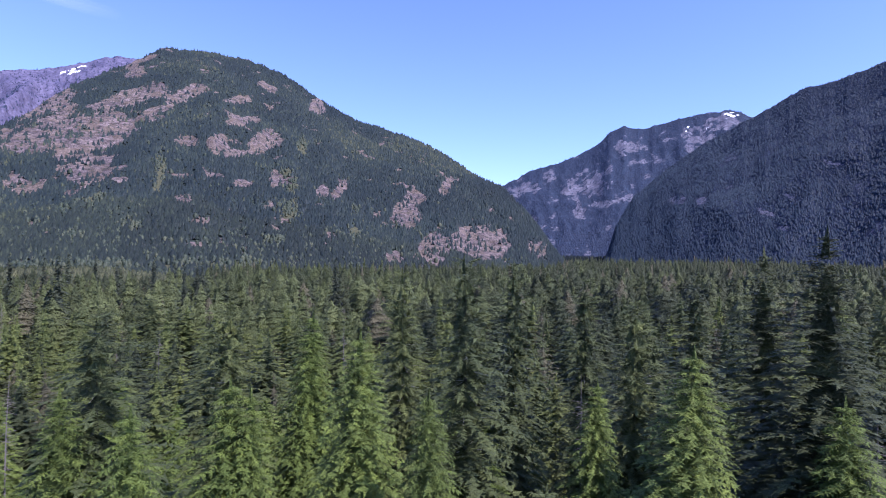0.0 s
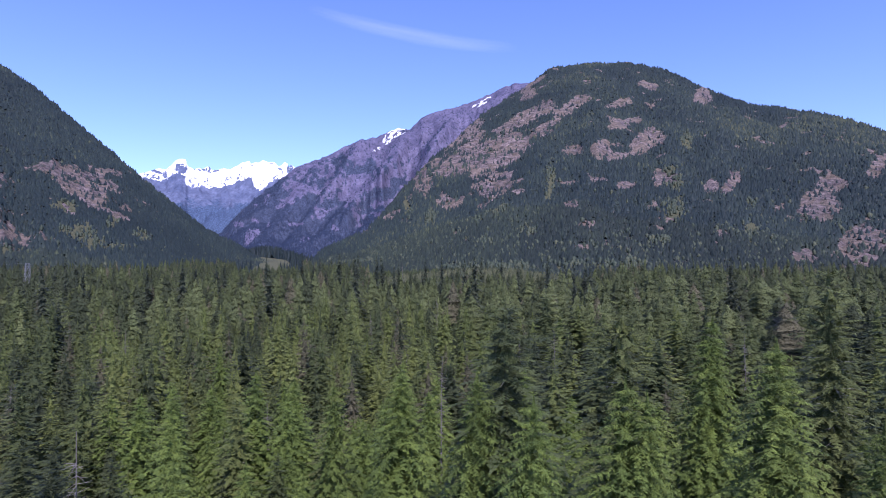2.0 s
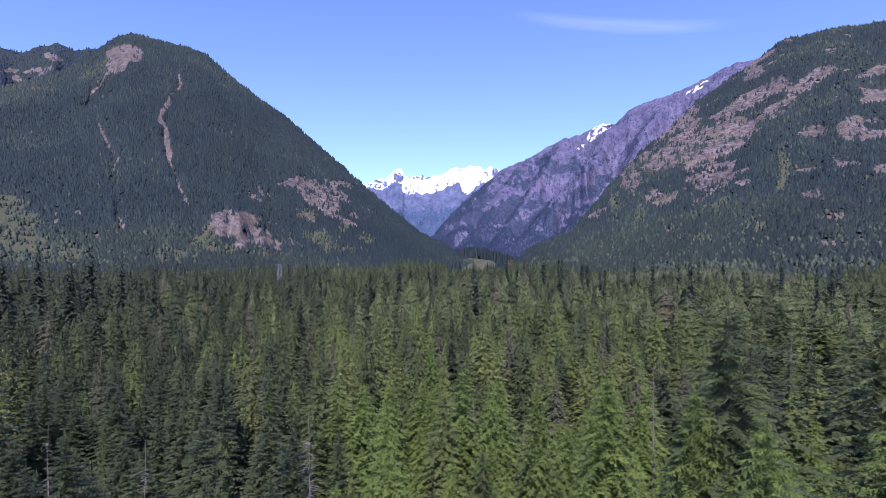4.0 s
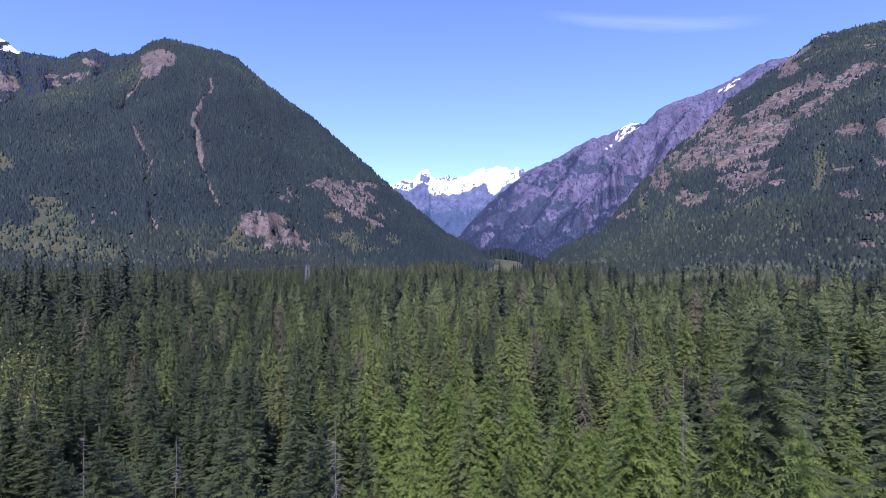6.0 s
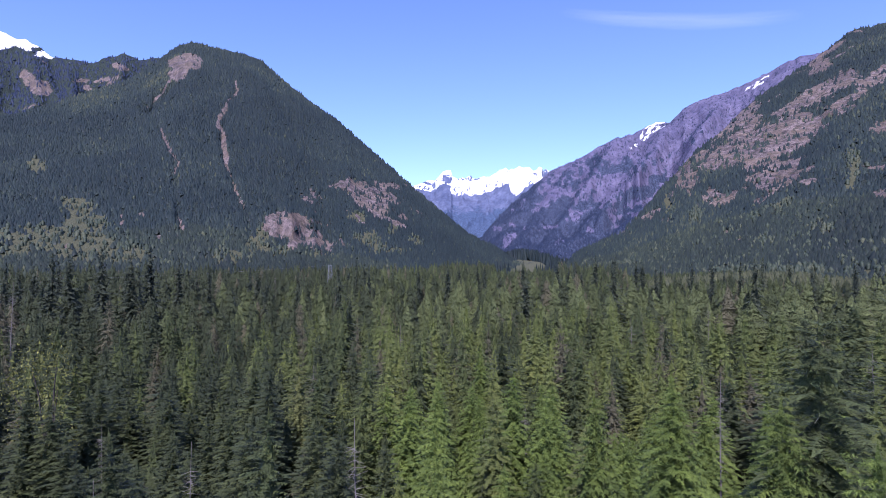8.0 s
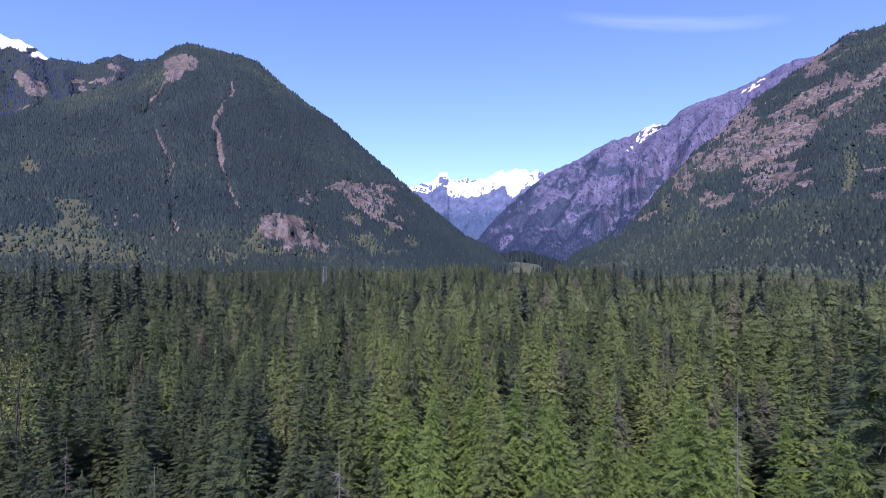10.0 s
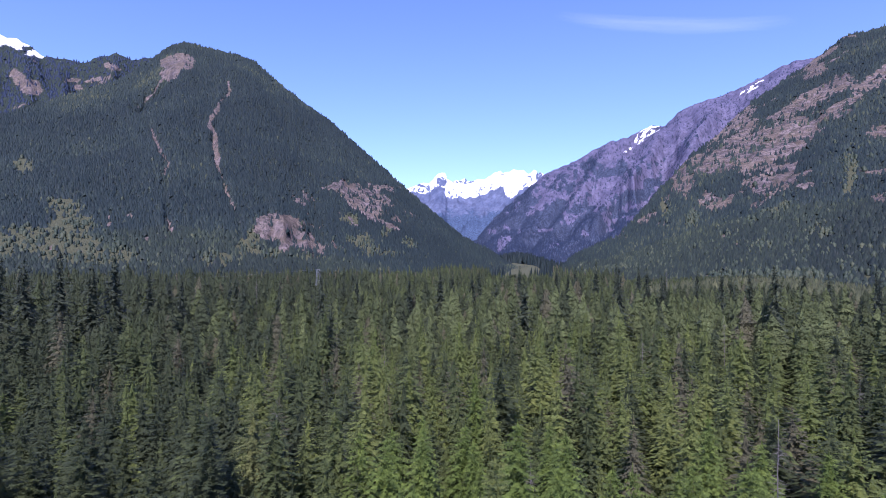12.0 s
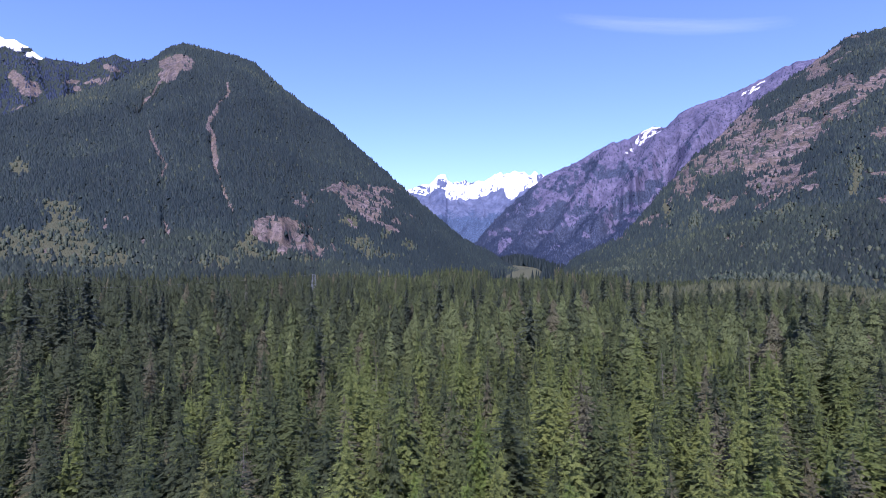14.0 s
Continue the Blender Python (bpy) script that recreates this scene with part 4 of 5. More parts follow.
TALL_NEXT = [
    ("snag", 36.9, -9.2, 80, 1), ("maple", 92.5, -6.2, 86, 7), ("spruce", 85.5, -13.2, 46, 6.6), ("snag", 66.5, -13.5, 50, 1), ("spruce", 55.2, -6.8, 104, 8), ("cedar", 40.2, -10.6, 57, 7.4),
    ("cedar", 27, -13.2, 34, 7), ("cedar", 17.5, -12.5, 36, 6), ("cedar", 0.5, -12.6, 36, 6.5), ("cedar", 47, -11.5, 60, 6), ("cedar", 61, -13, 58, 6), ("snag", 96.5, -1.5, 150, 1),
    ("snag", 37.1, -3.5, 179, 1), ("snag", 64.7, -5.9, 131, 1), ("snag", 40.6, -0.1, 360, 1), ("snag", 76.8, -0.7, 264, 1), ("snag", 43.3, -5, 153, 1), ("old_fir", 90.7, 1.35, 205, 9),
]
TALL_FAR = [
    ("old_fir", 87, 1.4, 206, 9.5), ("old_fir", 79.1, -0.4, 269, 7), ("old_fir", 68.5, 0, 291, 7), ("old_fir", 59.5, -0.2, 262, 7), ("old_fir", 50.3, 0.15, 271, 7.5), ("old_fir", 46.9, 0.7, 286, 8),
    ("old_fir", 45, 0.6, 301, 8), ("old_fir", 40.7, -0.3, 290, 7), ("old_fir", 34.5, 0.1, 279, 8), ("old_fir", 33, 0.4, 269, 8), ("old_fir", 29.3, -0.4, 248, 7), ("old_fir", 63.3, -0.4, 231, 6.5),
    ("old_fir", 74.8, -0.9, 220, 7), ("old_fir", 69.9, -2.6, 161, 6), ("snag", 87.9, -16.7, 46, 1), ("cedar", 63.6, -11.6, 75, 6), ("cedar", 56.6, -7.7, 100, 5.5), ("snag", 53.1, -12.8, 80, 1),
]
VETERANS = [
    ("old_fir", 92.8, 0.8, 212, 8.5), ("old_fir", 85.2, 0.4, 225, 7.5), ("old_fir", 88.6, 0.7, 200, 8), ("old_fir", 94.5, 0.9, 190, 9), ("old_fir", 72.5, -0.2, 270, 6.5), ("old_fir", 57, 0.1, 300, 7),
    ("old_fir", 53.6, 0.3, 280, 7.5), ("old_fir", 48.6, 0.2, 265, 7), ("old_fir", 43, 0.5, 290, 7), ("old_fir", 38.2, 0, 300, 7), ("old_fir", 31, 0.2, 255, 7.5), ("old_fir", 26.4, 0.3, 240, 7),
    ("old_fir", 22.6, -0.2, 230, 7), ("old_fir", 10.5, 0.2, 220, 8), ("old_fir", 66, -0.3, 300, 6),
]
STANDOUT = TALL_NEAR + TALL_NEXT + TALL_FAR + VETERANS
for _ in range(36):                         # more of the old stand behind
    STANDOUT.append(("old_fir", rng.uniform(22, 98), rng.uniform(-1.3, 0.45), rng.uniform(185, 300), rng.uniform(6, 8.5)))
makers = {"fir": fir, "cedar": cedar, "spruce": spruce}
LABELS = {"fir": "tall dark green fir with drooping layered branches in dense forest", "cedar": "bright yellow-green cedar with soft drooping sprays among firs",
          "spruce": "narrow blue-green spruce standing in the valley forest", "broad_fir": "large dark fir with full uneven crown and lichen-hung twigs", "old_fir": "very tall old fir with open dark crown above the canopy", "snag": "bleached dead tree with bare twigs among living conifers", "maple": "broadleaf tree in yellow-green spring leaf among conifers"}
models = {(k, fine): [makers[k](100 * j + 7 * len(k) + fine, LABELS[k], fine) for j in range(3)] for k in makers for fine in (True, False)}
models[("snag", True)] = [snag(500, LABELS["snag"]), snag(520, LABELS["snag"])]
models[("old_fir", True)] = [old_fir(560 + j, LABELS["old_fir"]) for j in range(3)]
models[("broad_fir", True)] = [broad_fir(580 + j, LABELS["broad_fir"]) for j in range(3)]
models[("maple", True)] = [maple(540, LABELS["maple"])]
SIZE = {"fir": (34, 9.2), "broad_fir": (34, 9.2), "old_fir": (34, 8.6), "cedar": (30, 7.8), "spruce": (33, 6.8), "snag": (30, 1.0), "maple": (26, 7.0)}
unused = {(k, i) for k in models for i in range(len(models[k]))}


def plant(kind, fine, x, y, height, width, turn):
    key = (kind, fine if (kind, fine) in models else True)
    i = int(rng.integers(len(models[key])))
    h0, w0 = SIZE[kind]
    m = pose(x, y, float(valley_height(np.array(x), np.array(y))) - 0.1, rng.uniform(-1.5, 1.5), rng.uniform(-1.5, 1.5), turn) @ Matrix.Diagonal((width / w0, width / w0, height / h0, 1))
    ob = models[key][i]
    if (key, i) in unused:
        unused.discard((key, i))
        ob.matrix_basis = m
    else:
        ob = copy_thing(ob, Matrix.Identity(4))
        ob.matrix_basis = m
    return ob


taken = []
for kind, b, e, d, w in STANDOUT:
    x, y, z = place(b, e, d)
    plant(kind, d < 58, x, y, z - float(valley_height(np.array(x), np.array(y))), {"snag": 1.0, "cedar": 1.55 * w, "spruce": 1.3 * w}.get(kind, 1.2 * w), rng.uniform(0, 360))
    taken.append((x, y, w * 0.36 + 0.6))
taken = np.array(taken)

NEAR = 92.0
fx, fy = spread(3, NEAR, -52, 112, 3.1, 3)
kept = thinned(fx, fy, 5)
fx, fy = fx[kept], fy[kept]
fh = canopy(fx, fy, np.random.default_rng(4))
clear_of = np.all(np.hypot(fx[:, None] - taken[None, :, 0], fy[:, None] - taken[None, :, 1]) > taken[None, :, 2] + 1.3, axis=1)
order = np.argsort(np.hypot(fx, fy))
planted = 0
for i in order:
    d, b = math.hypot(fx[i], fy[i]), math.degrees(math.atan2(-fx[i], fy[i]))
    if not clear_of[i] or planted >= 380 or (1.2 < b < 6.3 and 30 < d < 54):      # a dark opening between the old firs
        continue
    # more spruce to both sides: its dark needles stand in for dimmer light
    grove = float(fbm(np.array(fx[i] / 28), np.array(fy[i] / 28), 2, 45)) + 0.25 * rng.normal() + 0.2 + 0.06 * float(smooth(-12, 5, b) * smooth(46, 35, b)) + 0.14 * float(smooth(8, 18, b) * smooth(60, 50, b)) - 0.85 * float(smooth(54, 74, b)) - 0.7 * float(smooth(2, -20, b))
    kind = "cedar" if grove > 0.02 else ("spruce" if grove < -0.42 else "fir")
    if rng.random() < 0.018:
        kind = "snag"
    h = fh[i] * (0.9 if kind == "cedar" else 1.0)
    wide = {"fir": 0.31, "cedar": 0.35, "spruce": 0.31, "snag": 0.03}[kind] * h * rng.uniform(0.85, 1.2) * math.sqrt(float(room_at(fx[i:i + 1], fy[i:i + 1])[0]) / 5.0)
    plant(kind, d < 34, fx[i], fy[i], h, wide, rng.uniform(0, 360))
    planted += 1
for _ in range(20):                         # grey dead trees scattered through the stand
    x, y, _z = place(rng.uniform(8, 88), 0.0, rng.uniform(85, 230))
    plant("snag", True, x, y, rng.uniform(27, 33), rng.uniform(0.8, 1.3), rng.uniform(0, 360))
for key, i in sorted(unused, key=str):      # models that no place took
    ob = models[key][i]
    for child in list(ob.children):
        bpy.data.objects.remove(child)
    bpy.data.objects.remove(ob)


# ---- the forest beyond, as one growth ----
def scatter(shapes, x, y, z, height, width, tone, seed):
    """All the trees as one set of triangles, each turned, scaled and toned by itself."""
    g = np.random.default_rng(seed)
    pick = g.integers(len(shapes), size=len(x))
    a = g.uniform(0, 6.283, len(x))
    V, F, T, n = [], [], [], 0
    for k, (sv, sf) in enumerate(shapes):
        at = np.where(pick == k)[0]
        if not len(at):
            continue
        c, s = np.cos(a[at])[:, None], np.sin(a[at])[:, None]
        w, h = width[at][:, None], height[at][:, None]
        lean = g.normal(0, 0.02, (2, len(at), 1))
        px = (sv[None, :, 0] * c - sv[None, :, 1] * s) * w + x[at][:, None] + lean[0] * sv[None, :, 2] * h
        py = (sv[None, :, 0] * s + sv[None, :, 1] * c) * w + y[at][:, None] + lean[1] * sv[None, :, 2] * h
        pz = sv[None, :, 2] * h + z[at][:, None]
        V.append(np.stack([px, py, pz], -1).reshape(-1, 3))
        F.append((sf[None] + (n + np.arange(len(at)) * len(sv))[:, None, None]).reshape(-1, 3))
        T.append(np.repeat(tone[at], len(sv)))
        n += len(at) * len(sv)
    return np.concatenate(V), np.concatenate(F), np.concatenate(T)


def unit(v, f, height, width):
    return v / np.array([width, width, height]), f


def growth(name, label, category, mat, data, rounded=False):
    me = mesh_from(name, data[0], data[1], mat, rounded)
    point_values(me, "tone", "FLOAT", data[2])
    return tagged(new(name, me), label, category, kind="stuff")


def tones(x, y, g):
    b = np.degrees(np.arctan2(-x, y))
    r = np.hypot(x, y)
    # light's fall-off to both sides is put into tone; distant trees darken too
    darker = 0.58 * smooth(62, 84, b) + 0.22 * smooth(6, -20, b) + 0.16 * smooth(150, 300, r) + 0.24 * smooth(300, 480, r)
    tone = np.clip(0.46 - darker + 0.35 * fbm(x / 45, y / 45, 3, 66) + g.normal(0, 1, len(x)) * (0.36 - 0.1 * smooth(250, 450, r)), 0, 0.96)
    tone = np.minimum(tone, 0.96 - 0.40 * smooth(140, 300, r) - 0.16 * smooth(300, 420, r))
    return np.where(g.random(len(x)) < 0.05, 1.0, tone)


mid_shapes = [unit(*joined([conifer(900 + j, 32, 3.9, 20, 11, 2, base=0.66 - 0.03 * (j % 3), droop=0.22 + 0.12 * (j % 2), dense=0.27, inner=0.4, uneven=0.34, shape=(0.8, 0.9, 1.0)[j % 3], hang=(0.3, 0.55)[j % 2]), heart(900 + j, 32, 3.9, 0.6, 0.9, 8, 7), tube([(0, 0, 12), (0, 0, 27)], [0.2, 0.06], 3)]), 32, 8) for j in range(6)]


def tiers(seed, n, sides, jitter=0.35, depth=0.9, drop=1.3, star=0.0):
    """A small far conifer: a few ragged skirts one over another."""
    g = np.random.default_rng(seed)
    V, F = [], []
    for k in range(n):
        top, low, r = 1 - depth * k / n, 1 - depth * (k + drop) / n, 0.5 * ((k + 1) / n) ** 0.8
        o = len(V)
        V.append((g.normal(0, 0.02), g.normal(0, 0.02), min(1, top + 0.02)))
        for s in range(sides):
            a = 6.283 * (s + g.uniform(-0.3, 0.3)) / sides
            rr = r * g.uniform(1 - jitter, 1 + jitter) * (1 + star * (-1) ** s)
            V.append((rr * math.cos(a), rr * math.sin(a), max(0.02, low + g.uniform(-0.45, 0.45) * depth / n)))
        F += [(o, o + 1 + s, o + 1 + (s + 1) % sides) for s in range(sides)]
    return np.array(V), np.array(F)


def bush(seed):
    """A small rounded broadleaf crown, lumpy, with a flat underside."""
    q = np.random.default_rng(seed)
    V, F, sides = [], [], 5
    for z, r in ((0.1, 0.42), (0.6, 0.46)):
        for s in range(sides):
            a = 6.283 * (s + 0.5 * (z > 0.4) + q.uniform(-0.2, 0.2)) / sides
            rr = r * q.uniform(0.6, 1.25)
            V.append((rr * math.cos(a), rr * math.sin(a), z * q.uniform(0.85, 1.12)))
    V.append((q.normal(0, 0.05), q.normal(0, 0.05), 1.0))
    for s in range(sides):
        a, b = s, (s + 1) % sides
        F += [(a, b, b + sides), (a, b + sides, a + sides)]
    F += [(sides + s, sides + (s + 1) % sides, 2 * sides) for s in range(sides)]
    return np.array(V), np.array(F)


back_shapes = [tiers(940 + j, 7, 8, 0.3, 0.31, 1.2, 0.3) for j in range(10)]
far_shapes = [tiers(960 + j, 2, 5, 0.4, 0.36) for j in range(6)]
spire_shapes = [tiers(970 + j, 5, 6, 0.45, 0.32, 1.25, 0.2) for j in range(8)]
foot_shapes = [tiers(990 + j, 1, 6, 0.35, 0.9, 1.0) for j in range(6)]
slope_shapes = [tiers(980 + j, 1, 5, 0.3, 0.9, 1.0) for j in range(8)]
g = np.random.default_rng(12)
mx, my = spread(NEAR - 2, 175, -46, 108, 3.5, 13)
kept = thinned(mx, my, 6)
mx, my = mx[kept], my[kept]
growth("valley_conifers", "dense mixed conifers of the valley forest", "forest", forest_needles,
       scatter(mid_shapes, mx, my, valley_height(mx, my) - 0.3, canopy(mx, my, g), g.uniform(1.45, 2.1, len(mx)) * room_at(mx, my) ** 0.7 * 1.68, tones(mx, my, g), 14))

def gaps(x, y, seed):
    """Few young trees under the old stand down the valley, many up it."""
    b = np.degrees(np.arctan2(-x, y))
    opening = (b > 1.0) & (b < 6.5) & (np.hypot(x, y) < 58)
    return (np.random.default_rng(seed).random(len(x)) < 0.22 + 0.78 * smooth(18, 42, b)) & ~opening


yx, yy = spread(14, 92, -52, 110, 4.4, 27)
clear_of = (path_gap(yx, yy) > 3.0) & gaps(yx, yy, 32)
yx, yy = yx[clear_of], yy[clear_of]
young = [unit(*joined([conifer(920 + j, 32, 3.6, 15, 9, 2, base=0.62, droop=0.25 + 0.1 * (j % 2), dense=0.3, shape=0.88, hang=0.45, inner=0.35), heart(920 + j, 32, 3.6, 0.58, 0.88, 7, 7)]), 32, 8) for j in range(5)]
growth("young_conifers", "younger conifers filling gaps under the valley canopy", "forest", forest_needles,
       scatter(young, yx, yy, valley_height(yx, yy) - 0.3, canopy(yx, yy, g) * g.uniform(0.6, 0.86, len(yx)), g.uniform(5.5, 8.0, len(yx)), tones(yx, yy, g), 28))
yx, yy = spread(90, 185, -46, 108, 4.8, 29)
young_here = gaps(yx, yy, 33)
yx, yy = yx[young_here], yy[young_here]
slim = [unit(*joined([conifer(930 + j, 32, 3.7, 11, 8, 2, base=0.68, droop=0.25 + 0.1 * (j % 2), dense=0.36, shape=0.9, hang=0.4, inner=0.3), heart(930 + j, 32, 3.7, 0.66, 0.9, 6, 7)]), 32, 8) for j in range(5)]
growth("young_forest", "younger conifers between the taller valley trees", "forest", forest_needles,
       scatter(slim, yx, yy, valley_height(yx, yy) - 0.3, canopy(yx, yy, g) * g.uniform(0.7, 0.95, len(yx)), g.uniform(5.0, 8.0, len(yx)), tones(yx, yy, g), 30))
bx, by = spread(175, 360, -44, 106, 5.2, 15)
old_stand = smooth(35, 10, np.degrees(np.arctan2(-bx, by)))
dense_here = np.random.default_rng(34).random(len(bx)) > 0.45 * old_stand
bx, by, old_stand = bx[dense_here], by[dense_here], old_stand[dense_here]
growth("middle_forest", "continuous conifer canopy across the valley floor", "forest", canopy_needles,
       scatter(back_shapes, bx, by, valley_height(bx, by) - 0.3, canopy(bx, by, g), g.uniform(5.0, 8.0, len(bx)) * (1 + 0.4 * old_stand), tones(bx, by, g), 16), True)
vx, vy = spread(360, 1250, -44, 106, 9.6, 17)
vb, vr = np.degrees(np.arctan2(-vx, vy)), np.hypot(vx, vy)
keep = (clearing(vx, vy) < 0.5) & (alders(vb, vr) < np.random.default_rng(24).uniform(0.1, 1.3, len(vx))) & ~((vb > -11) & (vb < 46) & (vr > 960)) & ~((vb > 62) & (vr > 1000))
vx, vy = vx[keep], vy[keep]
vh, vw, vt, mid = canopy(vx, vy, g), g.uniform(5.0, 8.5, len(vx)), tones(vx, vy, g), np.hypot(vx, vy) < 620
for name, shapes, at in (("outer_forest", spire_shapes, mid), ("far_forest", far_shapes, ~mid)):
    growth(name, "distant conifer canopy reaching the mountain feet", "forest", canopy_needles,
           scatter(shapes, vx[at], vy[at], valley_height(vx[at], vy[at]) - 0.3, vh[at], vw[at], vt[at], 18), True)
ax, ay = spread(540, 745, 23, 45, 7.0, 25)
ab, ar = np.degrees(np.arctan2(-ax, ay)), np.hypot(ax, ay)
on = g.random(len(ax)) < alders(ab, ar)
ax, ay = ax[on], ay[on]
growth("alder_stand", "pale green stand of young alders below the mountain", "forest", alder_leaves,
       scatter([bush(1100 + j) for j in range(5)], ax, ay, valley_height(ax, ay) - 0.3, g.uniform(20, 26, len(ax)), g.uniform(6, 9, len(ax)), g.random(len(ax)), 26), True)
ux, uy = spread(1250, 2600, 44, 66, 12, 19)
wx, wy = spread(1250, 2600, -24, 0, 15, 20)
ux, uy = np.concatenate([ux, wx]), np.concatenate([uy, wy])
ux, uy = ux[clearing(ux, uy) < 0.5], uy[clearing(ux, uy) < 0.5]
growth("side_valley_forest", "conifers filling the floor of the side valleys", "forest", slope_needles,
       scatter(slope_shapes, ux, uy, valley_height(ux, uy) - 8, g.uniform(26, 38, len(ux)), g.uniform(8, 12, len(ux)), g.random(len(ux)) * 0.7, 21))
rx_, ry_ = spread(8, 260, 112, 308, 9, 22)
growth("forest_behind", "valley conifers beyond the clearing", "forest", forest_needles,
       scatter(back_shapes, rx_, ry_, valley_height(rx_, ry_) - 0.3, np.minimum(canopy(rx_, ry_, g), 34), g.uniform(6, 9, len(rx_)), tones(rx_, ry_, g), 23))


def clothe(name, label, s, count, seed, thin, tall, hardy=0.05, mat=slope_needles):
    """Trees on a mountainside, where the cover leaves room for them."""
    q = np.random.default_rng(seed)
    fu, fv = q.random(count), q.random(count) ** 1.2
    fv = fv * (len(np.where(s.v <= 1.12)[0]) / len(s.v))
    pick = s.at(fu, fv)
    x, y, z = pick(s.x), pick(s.y), pick(s.z)
    rock, meadow, snow = (pick(s.cover[..., k]) for k in range(3))
    stand = smooth(-0.9, 0.1, fbm(x / 80, y / 80, 3, seed))
    chance = np.clip(1 - 1.35 * rock, hardy, 1) * (1 - 0.97 * meadow) * (1 - 0.97 * snow) * (0.55 + 0.45 * stand) * thin
    keep = q.random(count) < chance
    x, y, z = x[keep], y[keep], z[keep]
    h = q.uniform(0.5, 1.2, len(x)) * tall * (1 + 0.12 * smooth(4.0, 0.0, pick(s.el)[keep]))
    tone = np.clip(0.4 + 0.45 * fbm(x / 130, y / 130, 3, seed + 2) + 0.4 * fbm(x / 420, y / 420, 2, seed + 6) + q.normal(0, 0.2, len(x)), 0, 1)
    low = np.hypot(x, y) < 1060
    w = h ** 0.7 * tall ** 0.3 * q.uniform(0.62, 0.95, len(x))
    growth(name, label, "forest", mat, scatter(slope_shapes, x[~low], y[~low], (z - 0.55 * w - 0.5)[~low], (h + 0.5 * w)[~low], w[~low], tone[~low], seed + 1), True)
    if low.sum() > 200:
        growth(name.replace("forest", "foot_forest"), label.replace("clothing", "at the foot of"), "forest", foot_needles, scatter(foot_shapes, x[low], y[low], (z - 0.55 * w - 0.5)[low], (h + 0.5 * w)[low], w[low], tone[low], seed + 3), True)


clothe("dome_forest", "conifers clothing the rounded mountain", dome, 108000, 201, 1.0, 9.8, 0.05)
clothe("steep_forest", "dense conifers clothing the steep mountain", steep, 112000, 211, 1.0, 9.8, 0.05)
clothe("ridge_forest", "scattered conifers on the granite ridge", ridge, 52000, 221, 1.0, 8.0, 0.16, haze_needles)
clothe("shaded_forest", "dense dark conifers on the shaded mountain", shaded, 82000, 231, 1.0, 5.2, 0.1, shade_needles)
clothe("far_mountain_forest", "conifers on the far mountain", far, 34000, 241, 1.0, 9.5, 0.3, haze_needles)
clothe("shoulder_forest", "conifers on the snowy shoulder", shoulder, 16000, 251, 1.0, 14, 0.15, haze_needles)


bush_shapes = [bush(1000 + j) for j in range(5)]
lx, ly, lz = [], [], []
for s, count, zone in ((dome, 34000, lambda b, e, m: np.maximum(m, 0.5 * smooth(6.0, 0.8, e) * smooth(-6, 10, b) * smooth(-0.1, 0.35, fbm(b * 0.9, e * 0.8, 3, 93) + 0.12 * (2.5 - e))) + 0.02), (steep, 17000, lambda b, e, m: np.maximum(np.maximum(0.55 * m, 0.32 * smooth(2.2, 0.2, e) * smooth(70, 90, b)), 0.16 * smooth(3.5, 1.0, e) * smooth(76, 70, b)) + 0.012)):
    fu, fv = g.random(count), g.random(count) ** 1.4 * 0.55
    pick = s.at(fu, fv)
    b, e, m, rock = pick(s.U), pick(s.el), pick(s.cover[..., 1]), pick(s.cover[..., 0])
    keep = g.random(count) < zone(b, e, m) * (1 - rock)
    lx.append(pick(s.x)[keep]), ly.append(pick(s.y)[keep]), lz.append(pick(s.z)[keep])
lx, ly, lz = (np.concatenate(a) for a in (lx, ly, lz))
hh = g.uniform(4.5, 11.5, len(lx))
growth("slope_broadleaf_trees", "pale green broadleaf trees at the mountain feet", "forest", slope_leaves,
       scatter(bush_shapes, lx, ly, lz - 1, hh, hh * g.uniform(0.55, 0.9, len(lx)), g.random(len(lx)), 31), True)

# ---- the power line ----
steel, nodes, links, bsdf = material("galvanised_steel")
bsdf.inputs["Metallic"].default_value, bsdf.inputs["Roughness"].default_value = 0.5, 0.55
links.new(blend(nodes, links, noise_out(nodes, links, nodes.new("ShaderNodeTexCoord").outputs["Object"], 2.0), (0.13, 0.14, 0.15), (0.24, 0.25, 0.26)), bsdf.inputs["Base Color"])


def bar(p, q, r):
    """A straight steel member between two points."""
    p, q = Vector(p), Vector(q)
    axis = (q - p).normalized()
    side = axis.orthogonal().normalized()
    up = axis.cross(side)
    V = [p + (side * math.cos(a) + up * math.sin(a)) * r for a in (0.79, 2.36, 3.93, 5.5)] + [q + (side * math.cos(a) + up * math.sin(a)) * r for a in (0.79, 2.36, 3.93, 5.5)]
    F = [(k, (k + 1) % 4, 4 + (k + 1) % 4) for k in range(4)] + [(k, 4 + (k + 1) % 4, 4 + k) for k in range(4)]
    return np.array([tuple(v) for v in V]), np.array(F)


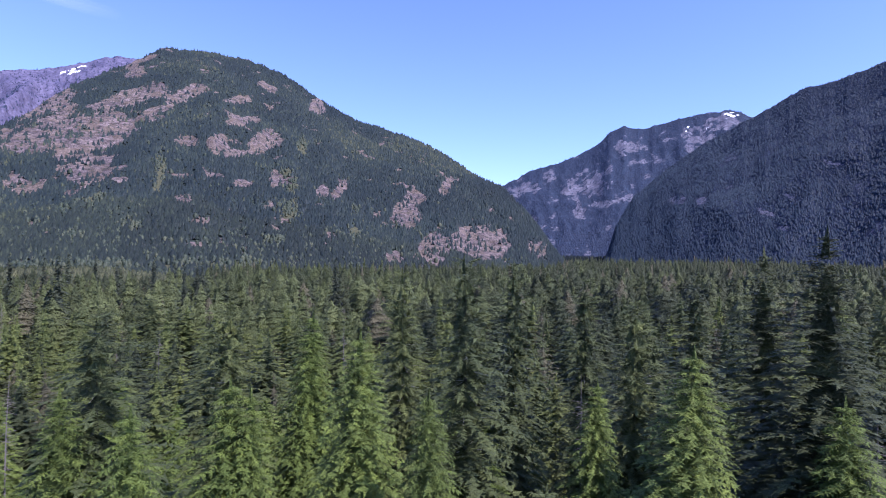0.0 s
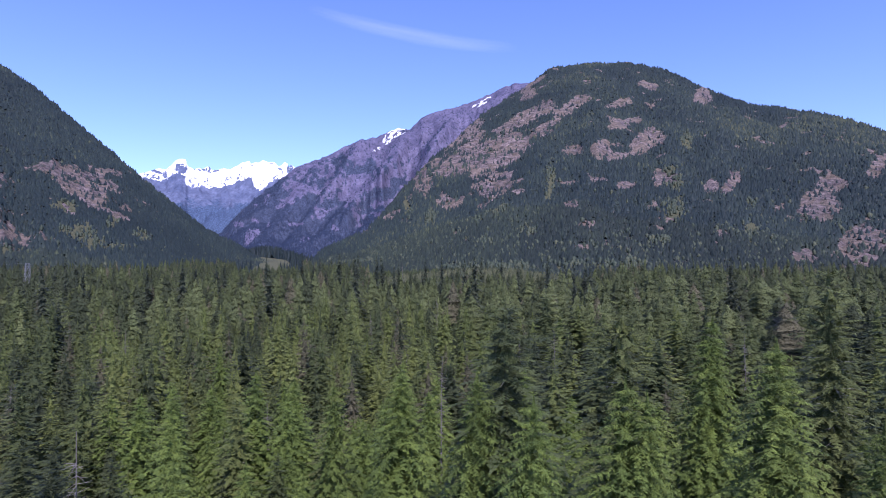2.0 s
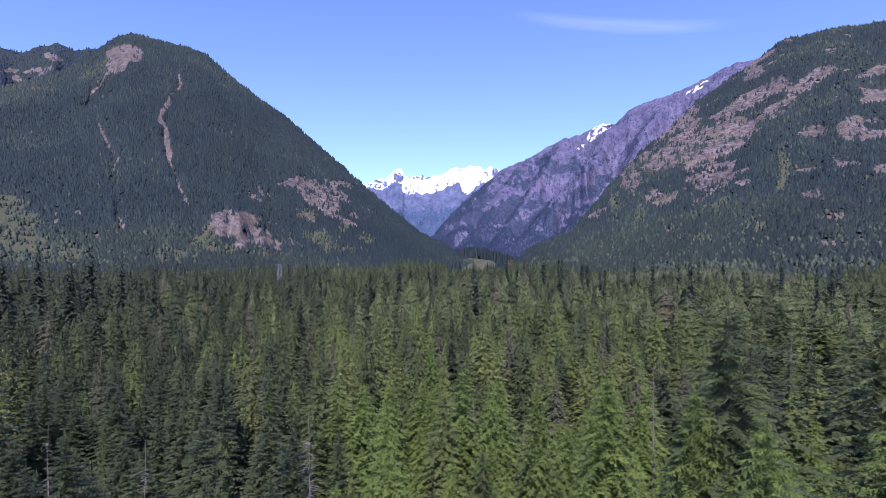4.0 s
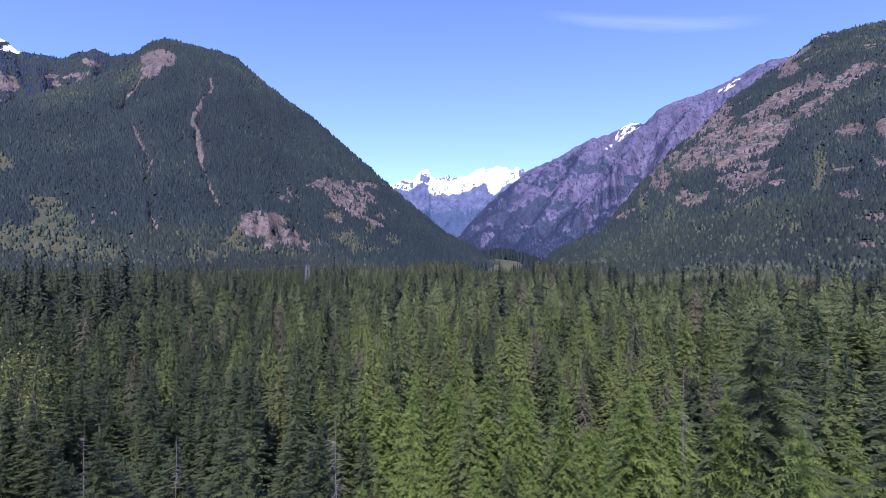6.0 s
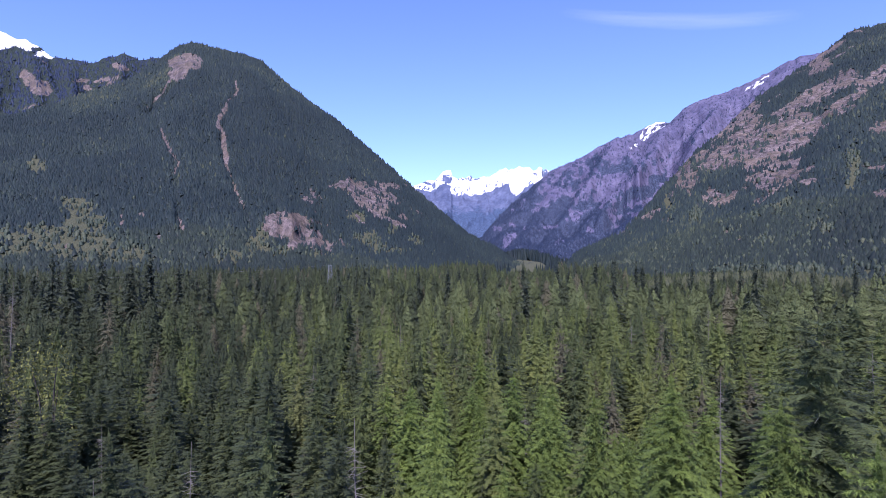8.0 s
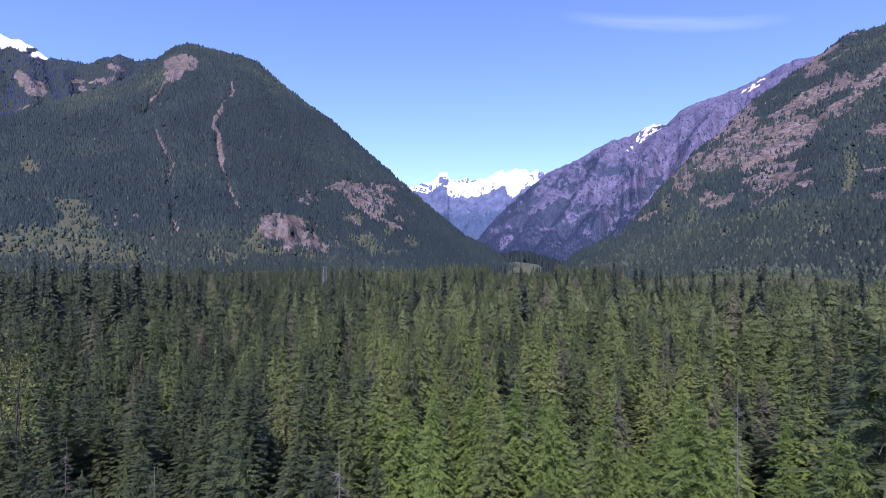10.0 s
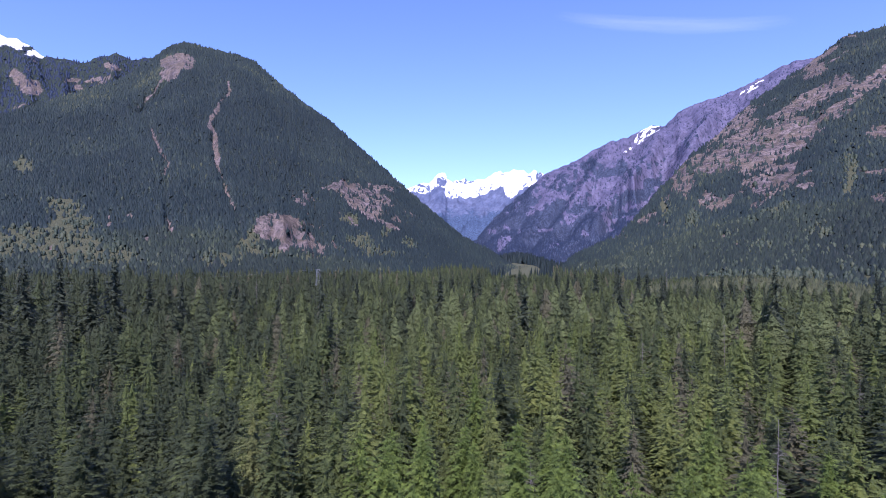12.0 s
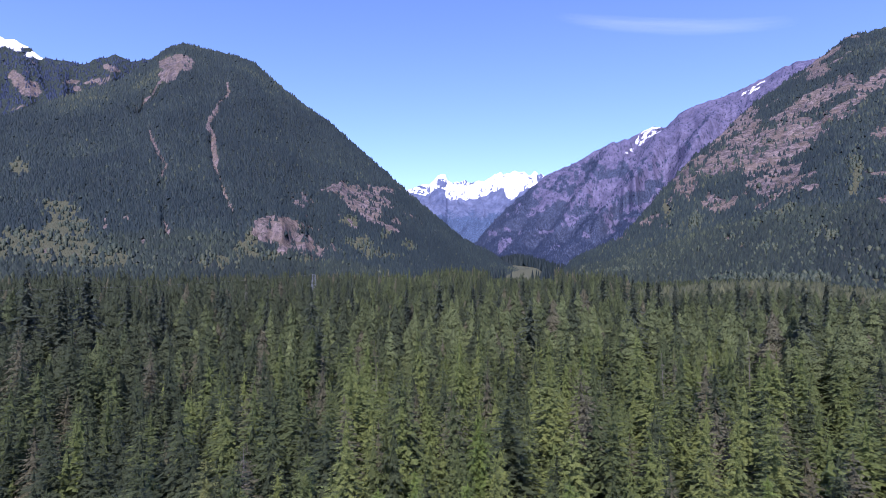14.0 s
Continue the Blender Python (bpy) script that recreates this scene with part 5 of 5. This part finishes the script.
def pylon(height):
    tower = tagged(new("power_pylon"), "grey steel lattice power pylon rising above the trees", "pylon", "pylons of the power line")
    half = lambda z: 3.0 - 2.2 * z / height
    corners = ((1, 1), (-1, 1), (-1, -1), (1, -1))
    levels = [height * k / 9 for k in range(10)]
    for cx, cy in corners:
        part("leg", *joined([bar((cx * half(a), cy * half(a), a), (cx * half(b), cy * half(b), b), 0.11) for a, b in zip(levels, levels[1:])]), steel, tower)
    for a, b in zip(levels, levels[1:]):
        for (c0, c1), (d0, d1) in zip(corners, corners[1:] + corners[:1]):
            part("brace", *bar((c0 * half(a), c1 * half(a), a), (d0 * half(b), d1 * half(b), b), 0.055), steel, tower)
            part("brace", *bar((d0 * half(a), d1 * half(a), a), (c0 * half(b), c1 * half(b), b), 0.055), steel, tower)
    part("crossarm", *joined([bar((-1.6, 0, height), (1.6, 0, height), 0.13), bar((0, -0.9, height), (0, 0.9, height), 0.13)]), steel, tower)
    return tower


P1, P2 = (-366.5, 118.9), place(118.0, 0, 420)[:2]
tower = pylon(45.5)
turn = math.degrees(math.atan2(P2[1] - P1[1], P2[0] - P1[0])) + 90
tower.matrix_basis = pose(*P1, float(valley_height(np.array(P1[0]), np.array(P1[1]))) - 0.2, 0, 0, turn)
copy_thing(tower, pose(*P2, float(valley_height(np.array(P2[0]), np.array(P2[1]))) - 0.2, 0, 0, turn))
for off in (-1.5, 1.5):
    c, s_ = math.cos(math.radians(turn)), math.sin(math.radians(turn))
    pts = []
    for k in range(25):
        t = k / 24
        pts.append((P1[0] + (P2[0] - P1[0]) * t + off * c, P1[1] + (P2[1] - P1[1]) * t + off * s_, 45.2 - 7.0 * 4 * t * (1 - t)))
    cable = new("power_cable", mesh_from("power_cable", *joined([bar(a, b, 0.012) for a, b in zip(pts, pts[1:])]), steel))
    tagged(cable, "thin sagging overhead power cable strung between pylons", "power cable", "cables of the power line")

# ---- the thin streak of high cloud ----
cm, nodes, links, bsdf = material("thin_cirrus")
lay = nodes.new("ShaderNodeAttribute")
lay.attribute_name = "lay"
coords = lay.outputs["Vector"]
split = nodes.new("ShaderNodeSeparateXYZ")
links.new(coords, split.inputs[0])
stretch = nodes.new("ShaderNodeMapping")
stretch.inputs["Scale"].default_value = (3.0, 5.0, 1)
links.new(coords, stretch.inputs["Vector"])
wisp = noise_out(nodes, links, stretch.outputs[0], 1.6, 6, 0.6)
hump = lambda socket: maths(nodes, links, "MULTIPLY", maths(nodes, links, "MULTIPLY", socket, maths(nodes, links, "SUBTRACT", 1.0, socket)), 4.0)
edge = maths(nodes, links, "MULTIPLY", hump(split.outputs[0]), maths(nodes, links, "POWER", hump(split.outputs[1]), 2.0))
alpha = maths(nodes, links, "MULTIPLY", ramp(nodes, links, maths(nodes, links, "MULTIPLY", edge, maths(nodes, links, "ADD", wisp, 0.35)), [(0.25, (0, 0, 0)), (1.0, (1, 1, 1))]), 0.095)
links.new(alpha, bsdf.inputs["Alpha"])
bsdf.inputs["Base Color"].default_value, bsdf.inputs["Roughness"].default_value = (0.9, 0.9, 0.92, 1), 1.0
thin = nodes.new("ShaderNodeBsdfTranslucent")
thin.inputs["Color"].default_value = (0.9, 0.9, 0.92, 1)
clear = nodes.new("ShaderNodeBsdfTransparent")
mix = nodes.new("ShaderNodeMixShader")
links.new(alpha, mix.inputs[0])
links.new(clear.outputs[0], mix.inputs[1])
links.new(thin.outputs[0], mix.inputs[2])
links.new(mix.outputs[0], nodes["Material Output"].inputs[0])
cu, cv = np.meshgrid(np.linspace(0, 1, 25), np.linspace(0, 1, 9))
bear = 27 + 25 * cu
elev = 20.0 + 3.6 * cu ** 1.4 + 2.2 * (cv - 0.5)
horizontal = 1750 / np.tan(np.radians(elev))
cx, cy = -np.sin(np.radians(bear)) * horizontal, np.cos(np.radians(bear)) * horizontal
ci = np.arange(cu.size).reshape(cu.shape)
cloud_mesh = mesh_from("cirrus_cloud", np.stack([cx, cy, cx * 0 + EYE + 1750], -1).reshape(-1, 3), np.stack([ci[:-1, :-1], ci[:-1, 1:], ci[1:, 1:], ci[1:, :-1]], -1).reshape(-1, 4), cm, True)
point_values(cloud_mesh, "lay", "FLOAT_COLOR", np.stack([cu, cv, cu * 0, cu * 0 + 1], -1).reshape(-1, 4))
cloud = tagged(new("cirrus_cloud", cloud_mesh), "thin white streak of high cloud in blue sky", "cloud", kind="structure")
cloud.visible_shadow = False
